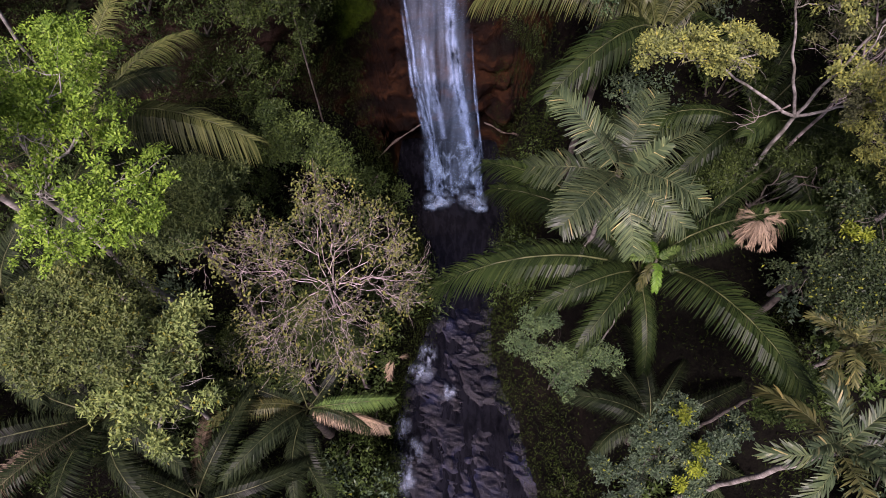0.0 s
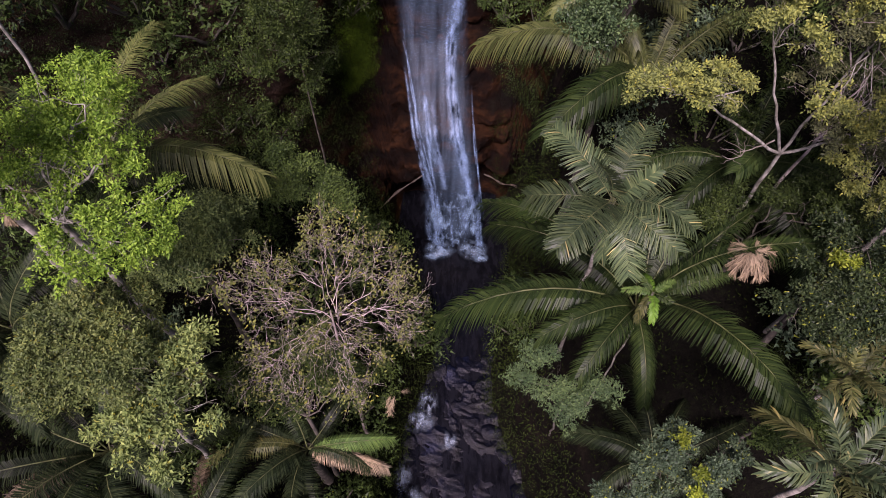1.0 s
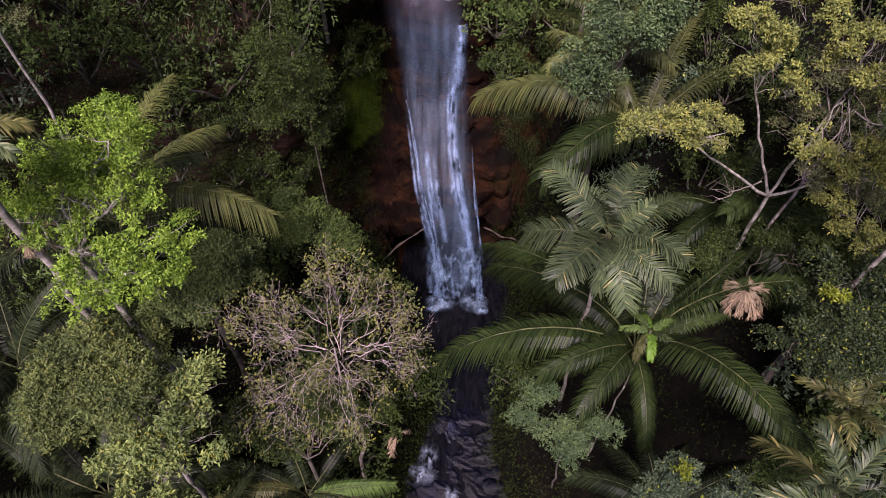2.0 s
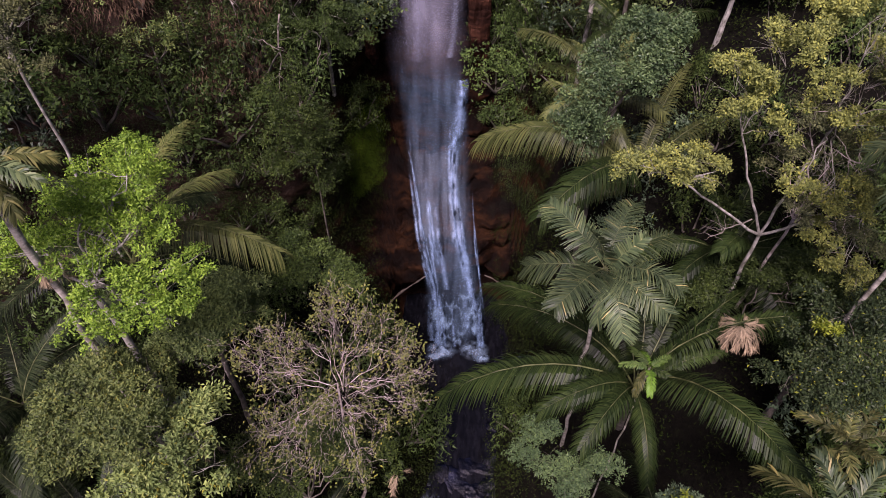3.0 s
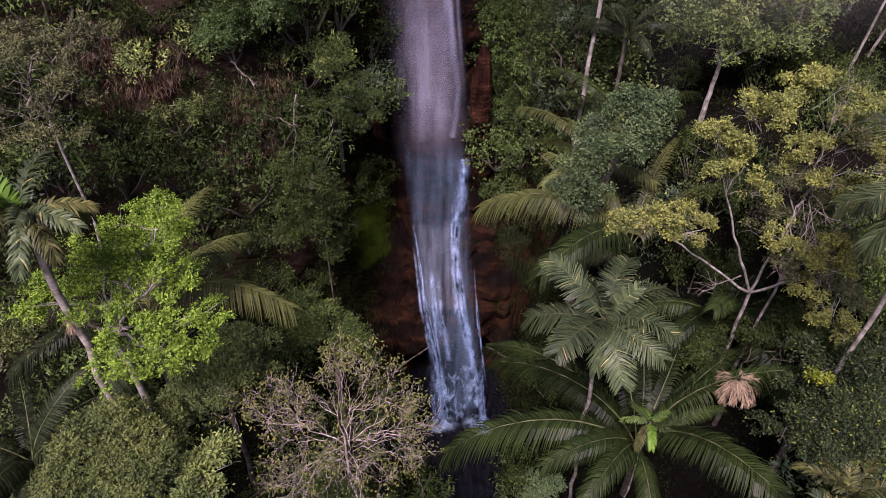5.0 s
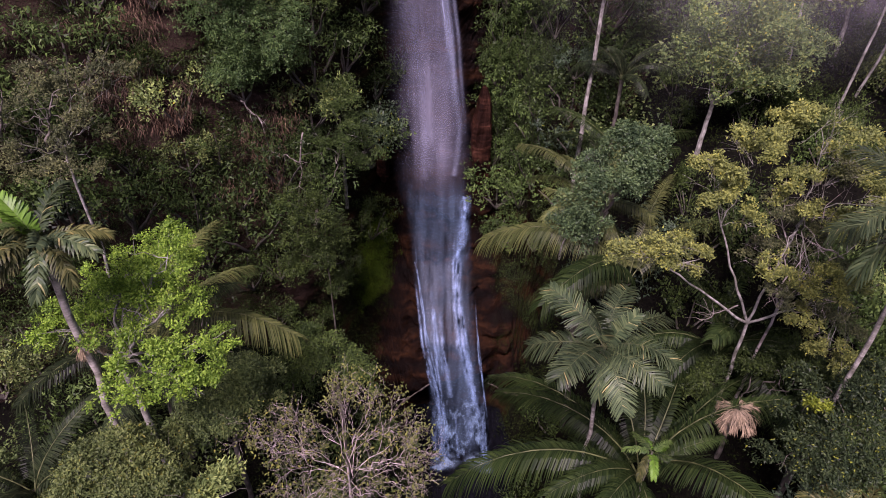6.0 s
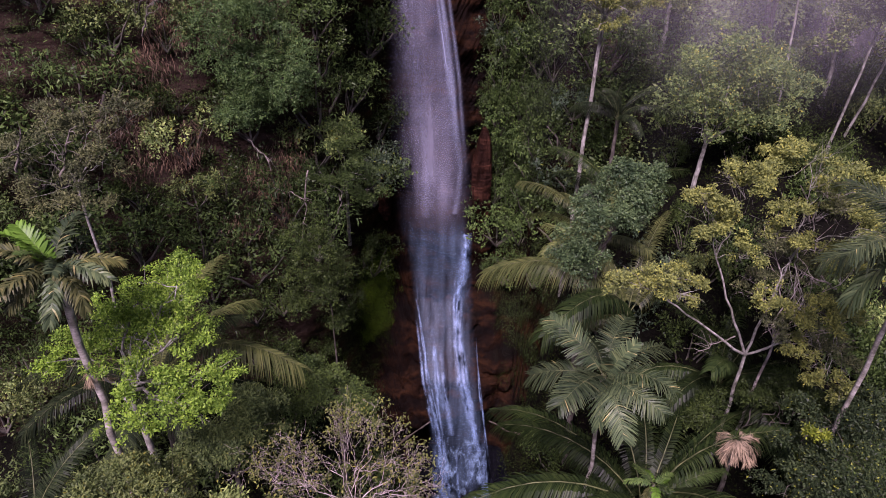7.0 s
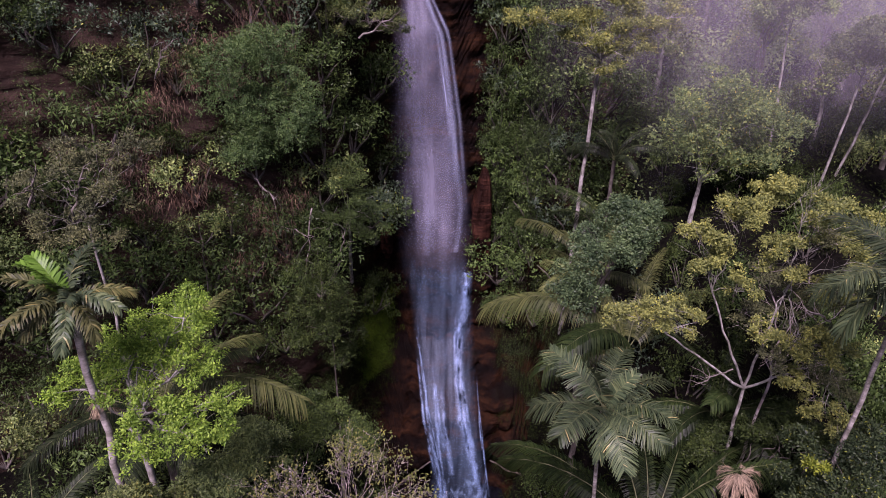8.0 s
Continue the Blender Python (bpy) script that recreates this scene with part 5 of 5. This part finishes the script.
# ---- shrubs on cliff and banks ----
def shrub_proto(seed, leaves, size, mat, label, aspect=0.45, hang=0.0, tall=1.0, sprig=6, shell=0.5):
    rng = np.random.default_rng(seed)
    t = tagged(new("shrub"), label, "shrub", "shrubs")
    clumps = [(0, 0, 0.7 * tall, 0.75, 0.75, 0.6 * tall)] + [(0.7 * math.cos(a), 0.7 * math.sin(a), rng.uniform(0.3, 0.8) * tall, 0.5, 0.5, 0.45 * tall) for a in rng.uniform(0, 6.28, 5)]
    st = Tubes(3)
    for c in clumps:
        st.add(bent(rng, (0, 0, -0.4), c[:3], 4, 0, 0.1), np.linspace(0.05, 0.015, 4))
    part("stem", st.mesh("stem"), M_BARK, t)
    v, q = foliage_cloud(rng, split_clumps(rng, clumps, 6, 0.35, 0.6), leaves, size, aspect, sprig, shell, 0.5, hang, tiny=True)
    part("crown", mesh_of("crown", v, q), mat, t)
    return t


def place(t, x, y, z, s, turn, tip=0.0, stretch=1.0):
    return copy_thing(t, Matrix.LocRotScale((x, y, z), Euler((tip, 0, turn)), (s, s, s * stretch)))


def shrubs():
    rng = np.random.default_rng(21)
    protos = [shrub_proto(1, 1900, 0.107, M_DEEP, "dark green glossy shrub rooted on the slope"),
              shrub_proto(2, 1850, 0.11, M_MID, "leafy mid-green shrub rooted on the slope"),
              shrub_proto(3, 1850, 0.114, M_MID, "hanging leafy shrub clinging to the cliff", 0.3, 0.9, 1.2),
              shrub_proto(4, 2000, 0.105, M_OLIVE, "olive-leaved shrub rooted on the slope"),
              shrub_proto(5, 2100, 0.1, M_GREY, "grey-green small-leaved shrub rooted on the slope"),
              shrub_proto(6, 1850, 0.115, M_BROWN, "dry brownish shrub with thin leaves", 0.3, 0.5),
              shrub_proto(7, 2100, 0.104, M_BRIGHT, "fresh light green shrub rooted on the slope")]
    used = set()

    def put(k, x, y, z, s, tip=0.0, stretch=1.0):
        turn = rng.uniform(0, 6.28)
        if k in used:
            place(protos[k], x, y, z, s, turn, 0, stretch)
        else:
            used.add(k)
            protos[k].matrix_basis = Matrix.LocRotScale((x, y, z), Euler((0, 0, turn)), (s, s, s * stretch))
            bpy.context.view_layer.update()

    for x in np.arange(-27, -4.6, 2.1):
        for z in np.arange(9, 44, 2.6):
            xx, zz = x + rng.uniform(-0.8, 0.8), z + rng.uniform(-0.9, 0.9)
            if zz < float(floor_z(xx, np.interp(xx, B_X, B_Y))) or (xx > -7.5 and zz < 15) or rng.random() < 0.13:
                continue
            kind = int(rng.choice(7, p=[0.18, 0.26, 0.25, 0.16, 0.07, 0.04, 0.04]))
            # only the darkest shrub here, to put the gorge's shade into leaf colour
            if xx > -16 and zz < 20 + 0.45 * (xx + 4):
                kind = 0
            if kind == 5 and xx > -8:
                kind = 1
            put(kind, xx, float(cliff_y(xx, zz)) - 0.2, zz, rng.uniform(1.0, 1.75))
    for x in np.arange(3.6, 17, 2.0):
        for z in np.arange(14, 43, 2.5):
            xx, zz = x + rng.uniform(-0.7, 0.7), z + rng.uniform(-0.9, 0.9)
            if zz < float(floor_z(xx, np.interp(xx, B_X, B_Y))) or zz < 10.5 + (6 - xx) * 1.2 and xx < 6 or rng.random() < 0.12 or zz > float(top_z(xx)):
                continue
            put(int(rng.choice(7, p=[0.24, 0.3, 0.28, 0.1, 0.05, 0.0, 0.03])), xx, float(cliff_y(xx, zz)) - 0.2, zz, rng.uniform(0.9, 1.6))
    for k in range(50):
        xx, zz = rng.uniform(2.6, 6.6), rng.uniform(17.5, 37)
        put(int(rng.choice([1, 2, 2, 1, 2])), xx, float(cliff_y(xx, zz)) - 0.1, zz, rng.uniform(0.6, 1.05), 0, 1.35)
    for xx, zz, size in ((-16.3, 37.2, 1.15), (-6.2, 36.4, 0.9)):
        put(6, xx, float(cliff_y(xx, zz)) - 0.2, zz, size)
    for k in range(9):
        xx, yy = rng.uniform(15.5, 19.5), rng.uniform(11, 18)
        put(int(rng.choice([0, 0, 1])), xx, yy, ground_at(xx, yy) - 0.1, rng.uniform(0.7, 1.1), 0, 1.2)
    for k, x, y, sc in ((0, -4.3, 4.2, 1.6), (4, -5.2, 3.0, 1.5), (0, -4.0, 5.4, 1.4), (0, -4.7, 2.0, 1.6), (0, -4.2, 7.2, 1.3), (1, -5.6, 4.2, 1.4)):
        put(k, x, y, float(floor_z(x, y)) - 0.1, sc, 0, 1.3)
    for k in range(34):
        x, y = rng.uniform(11, 27), rng.uniform(19, 35)
        put(int(rng.choice([0, 0, 1, 3])), x, y, ground_at(x, y) - 0.1, rng.uniform(0.8, 1.15), 0, 1.3)
    for k in range(100):
        y = rng.uniform(-3, 24)
        sg = 1 if rng.random() < 0.52 else -1
        l, r = float(np.interp(y, S_Y, S_L)), float(np.interp(y, S_Y, S_R))
        d = rng.uniform(0.9, 17)
        x = r + d if sg > 0 else l - d
        if y > np.interp(x, B_X, B_Y) - 0.8 or (4.5 < x < 13.5 and 3.5 < y < 13.5 and k % 5):
            continue
        put(int(rng.choice(7, p=[0.6, 0.2, 0.05, 0.05, 0.1, 0.0, 0.0])), x, y, float(floor_z(x, y)) - 0.1, rng.uniform(0.8, 1.7), 0, rng.uniform(0.9, 1.5))


shrubs()


# ---- forest beyond ----
def forest_proto(seed, mat, leaves, size, label, bark_mat=M_BARK):
    rng = np.random.default_rng(seed)
    t = tagged(new("forest_tree"), label, "tree", "forest trees")
    h = 5.6
    clumps = [(rng.uniform(-1.9, 1.9), rng.uniform(-1.9, 1.9), h + rng.uniform(-2.6, 1.6), rng.uniform(1.1, 1.7), rng.uniform(1.1, 1.7), rng.uniform(0.8, 1.3)) for _ in range(8)]
    st = Tubes(6)
    st.add(bent(rng, (0, 0, -0.6), (0, 0, h - 1.5), 8, 0, 0.03), np.linspace(0.2, 0.12, 8))
    part("trunk", st.mesh("trunk"), bark_mat, t)
    br = Tubes(4)
    for c in clumps:
        br.add(bent(rng, (0, 0, h - 1.6), c[:3], 5, 0.1, 0.1), np.linspace(0.09, 0.02, 5))
    part("branch", br.mesh("branch"), bark_mat, t)
    v, q = foliage_cloud(rng, split_clumps(rng, clumps, 7, 0.35, 0.55), leaves, size, 0.5, 6, 0.5, tiny=True)
    part("crown", mesh_of("crown", v, q), mat, t)
    return t


def forest():
    rng = np.random.default_rng(4)
    protos = [forest_proto(1, M_SOFT, 3000, 0.27, "mid-green forest tree on the slope"), forest_proto(2, M_OLIVE, 3000, 0.27, "olive-green forest tree on the slope", M_BARK_PALE),
              forest_proto(3, M_GREY, 3000, 0.27, "hazy grey-green forest tree on the slope"), forest_proto(4, M_FRESH, 3000, 0.27, "fresh green forest tree on the slope")]
    used = set()
    spots = []
    # unseen tall woods downstream, leaning over the water, added to shade the gully
    tall = forest_proto(9, M_MID, 3000, 0.17, "unseen tall leafy tree added to shade the stream")
    first = True
    for k in range(60):
        y = -11.0 - 26 * (k / 60) - rng.uniform(0, 2)
        sg = 1 if k % 2 else -1
        x = 1.2 + sg * (5.0 + rng.uniform(0, 1) ** 1.5 * 22)
        if any((x - a) ** 2 + (y - b) ** 2 < 9 for a, b in spots):
            continue
        spots.append((x, y))
        sc, turn, z = rng.uniform(1.7, 2.3), rng.uniform(0, 6.28), ground_at(x, y) - 0.3
        sc = min(sc, (29.5 - z) / 8.2)
        if first:
            tall.matrix_basis = Matrix.LocRotScale((x, y, z), Euler((0, 0, turn)), (sc, sc, sc))
            bpy.context.view_layer.update()
            first = False
        else:
            place(tall, x, y, z, sc / tall.scale[0], turn)
    wanted = len(spots) + 130
    for k in range(900):
        if len(spots) >= wanted:
            break
        zone = k % 5
        if zone < 3:
            x, y = rng.uniform(9, 42), rng.uniform(27, 62)
        elif zone == 3:
            x, y = rng.uniform(-34, 12), rng.uniform(38, 62)
        else:
            x, y = rng.choice([-1, 1]) * rng.uniform(19, 40), rng.uniform(-30, 30)
        if -7 < x < 4 and y < 46 or any((x - a) ** 2 + (y - b) ** 2 < 5.5 for a, b in spots):
            continue
        if x < 18 and zone < 3 and y < np.interp(x, B_X, B_Y) + 0.5:
            continue
        spots.append((x, y))
        g, s, turn = ground_at(x, y), rng.uniform(0.75, 1.15), rng.uniform(0, 6.28)
        i = int(rng.integers(0, 4))
        if i in used:
            place(protos[i], x, y, g, s, turn)
        else:
            used.add(i)
            protos[i].matrix_basis = Matrix.LocRotScale((x, y, g), Euler((0, 0, turn)), (s, s, s))
            bpy.context.view_layer.update()


forest()


# ---- mist-like sheets imitating lens haze over the side valley ----
def haze_sheet_material():
    m, n, l, b = material("lens_haze")
    tc = n.new("ShaderNodeTexCoord")
    a = noise_node(n, l, tc.outputs["Object"], 0.12, 3, 0.5)
    uv = n.new("ShaderNodeUVMap")
    uv.uv_map = "rim"
    sp = n.new("ShaderNodeSeparateXYZ")
    l.new(uv.outputs[0], sp.inputs[0])
    mul = n.new("ShaderNodeMath")
    mul.operation = "MULTIPLY"
    l.new(sp.outputs[0], mul.inputs[0])
    l.new(sp.outputs[1], mul.inputs[1])
    dens = n.new("ShaderNodeMath")
    dens.operation = "MULTIPLY"
    l.new(mul.outputs[0], dens.inputs[0])
    l.new(a.outputs[0], dens.inputs[1])
    thin = n.new("ShaderNodeMath")
    thin.operation = "MULTIPLY"
    thin.inputs[1].default_value = 0.3
    l.new(dens.outputs[0], thin.inputs[0])
    d, tl, tr = n.new("ShaderNodeBsdfDiffuse"), n.new("ShaderNodeBsdfTranslucent"), n.new("ShaderNodeBsdfTransparent")
    d.inputs[0].default_value = tl.inputs[0].default_value = (0.93, 0.88, 0.95, 1)
    both, out = n.new("ShaderNodeMixShader"), n.new("ShaderNodeMixShader")
    l.new(d.outputs[0], both.inputs[1])
    l.new(tl.outputs[0], both.inputs[2])
    l.new(thin.outputs[0], out.inputs[0])
    l.new(tr.outputs[0], out.inputs[1])
    l.new(both.outputs[0], out.inputs[2])
    l.new(out.outputs[0], n["Material Output"].inputs[0])
    return m


def mist():
    """Added thin layers that imitate lens haze high in the side valley, fading out at every edge."""
    mat = haze_sheet_material()
    for y0, x0, x1, z0, z1 in ((20.5, 6, 60, 31, 50), (27.5, 10, 70, 20, 54), (33.0, 4, 80, 22, 58), (40.0, 4, 80, 26, 60)):
        v, rim = [], []
        nx, nz = 30, 16
        for i in range(nx):
            for j in range(nz):
                u, w = i / (nx - 1), j / (nz - 1)
                x, z = x0 + (x1 - x0) * u, z0 + (z1 - z0) * w
                v.append((x, y0 + 0.35 * max(0, x - 14) + 2.0 * fbm(x * 0.08, z * 0.08, y0, 2), z))
                rim.append((min(1.0, 11 * u, 4 * (1 - u)), min(1.0, 2.0 * w, 6 * (1 - w))))
        i = np.arange(nx * nz).reshape(nx, nz)
        f = np.stack([i[:-1, :-1], i[1:, :-1], i[1:, 1:], i[:-1, 1:]], -1).reshape(-1, 4)
        me = mesh_of("mist", v, f, True)
        me.uv_layers.new(name="rim").data.foreach_set("uv", np.asarray(rim, np.float32)[f.ravel()].ravel())
        tagged(part("mist", me, mat), "thin pale sheets added to imitate lens haze over the side valley", "mist", "", "stuff")


mist()


# ---- undergrowth ----
def undergrowth(name, label, seed, spots, per, size, mat, spread, hang=0.0, rise=0.8, aspect=0.3):
    rng = np.random.default_rng(seed)
    p = np.repeat(np.array(spots), per, 0)
    n = len(p)
    axis = unit(rng.normal(size=(n, 3)) * np.array([1, 1, 0.6]) - np.array([0, 0.25, hang]))
    normal = unit(rng.normal(0, 0.4, (n, 3)) + np.array([0, -0.4, rise]))
    L = size * rng.uniform(0.6, 1.3, n)
    v = leaf_tris(p + rng.normal(0, spread, (n, 3)), axis, normal, L, L * aspect * 0.5)
    tagged(part(name, mesh_of(name, v, np.arange(n * 3).reshape(-1, 3)), mat), label, "undergrowth", "", "stuff")


def cover():
    rng = np.random.default_rng(9)
    wall, floor, moss, shade = [], [], [], []
    for k in range(15000):
        x, z = rng.uniform(-28, 22), rng.uniform(5, 43)
        if -4.6 < x < (2.4 if z > 17 else 3.1) or z > float(top_z(x)) or z < float(floor_z(x, np.interp(x, B_X, B_Y))):
            continue
        if -6.6 < x < -4 and z < 5.5 + 0.5 * rng.random() or (3 <= x < 6.5 and z < 8.5):
            continue
        if fbm(x * 0.35, 2.0, z * 0.35, 3) < rng.uniform(-0.5, 0.15):
            continue
        # low wall spots get near-black leaves that stand in for gorge shade
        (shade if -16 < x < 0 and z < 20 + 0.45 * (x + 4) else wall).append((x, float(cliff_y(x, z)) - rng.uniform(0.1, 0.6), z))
    for k in range(6600):
        y = rng.uniform(-6, 36)
        l, r = float(np.interp(y, S_Y, S_L)), float(np.interp(y, S_Y, S_R))
        d = rng.uniform(0.1, 18) if k % 3 else rng.uniform(-0.2, 2.2)
        x = r + d if rng.random() < 0.5 else l - d
        if y < np.interp(x, B_X, B_Y) and not (4.5 < x < 13.5 and 3.5 < y < 13.5 and k % 5 > 1):
            floor.append((x, y, float(floor_z(x, y)) + rng.uniform(0.1, 0.7)))
    for k in range(1100):
        x, y = rng.uniform(-24, 26), rng.uniform(-32, -5)
        if not np.interp(y, S_Y, S_L) < x < np.interp(y, S_Y, S_R):
            floor.append((x, y, float(floor_z(x, y)) + rng.uniform(0.1, 0.7)))
    for k in range(500):
        x, z = rng.normal(-5.6, 0.55), rng.uniform(10.5, 15.5)
        moss.append((x, float(cliff_y(x, z)) - 0.1, z))
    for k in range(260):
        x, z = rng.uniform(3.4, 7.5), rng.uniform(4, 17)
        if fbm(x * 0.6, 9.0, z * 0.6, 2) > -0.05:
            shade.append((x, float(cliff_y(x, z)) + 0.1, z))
    hill = []
    for k in range(900):
        x, y = rng.uniform(8, 44), rng.uniform(26, 66)
        if y > np.interp(x, B_X, B_Y) - 4:
            g = ground_at(x, y)
            for _ in range(3):
                hill.append((x + rng.normal(0, 0.5), y + rng.normal(0, 0.5), g + rng.uniform(0.2, 1.6)))
    undergrowth("hillside_scrub", "dense leafy scrub covering the far slope", 7, hill, 60, 0.32, M_SOFT, 0.6, 0.1, 0.8, 0.5)
    dry = []
    for k in range(1300):
        x, z = rng.uniform(-27, -9), rng.uniform(22, 43)
        if fbm(x * 0.22, 6.0, z * 0.22, 2) > 0.16 and z > float(floor_z(x, np.interp(x, B_X, B_Y))):
            dry.append((x, float(cliff_y(x, z)) - rng.uniform(0.2, 0.7), z))
    undergrowth("hanging_roots", "dry brown hanging roots and dead creepers on the cliff", 8, dry, 60, 0.42, M_BROWN, 0.3, 2.2, 0.3, 0.1)
    undergrowth("shade_ferns", "ferns and creepers on the damp rock, coloured near-black for gorge shade", 11, shade, 42, 0.13, M_UNDER_SHADED, 0.26, 0.7, 0.5)
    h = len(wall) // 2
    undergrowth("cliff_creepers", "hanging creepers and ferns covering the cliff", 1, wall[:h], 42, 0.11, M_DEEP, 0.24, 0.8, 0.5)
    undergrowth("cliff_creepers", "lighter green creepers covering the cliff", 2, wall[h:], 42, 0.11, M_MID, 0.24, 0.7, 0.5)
    undergrowth("ground_cover", "low ferns and seedlings on the forest floor, shade in their colour", 3, floor, 32, 0.185, M_UNDER_SHADED, 0.4, 0.0, 1.0)
    undergrowth("moss", "green moss mat on wet rock beside the fall", 4, moss, 55, 0.066, M_MOSS, 0.16, 0.5, 0.4, 0.6)


cover()
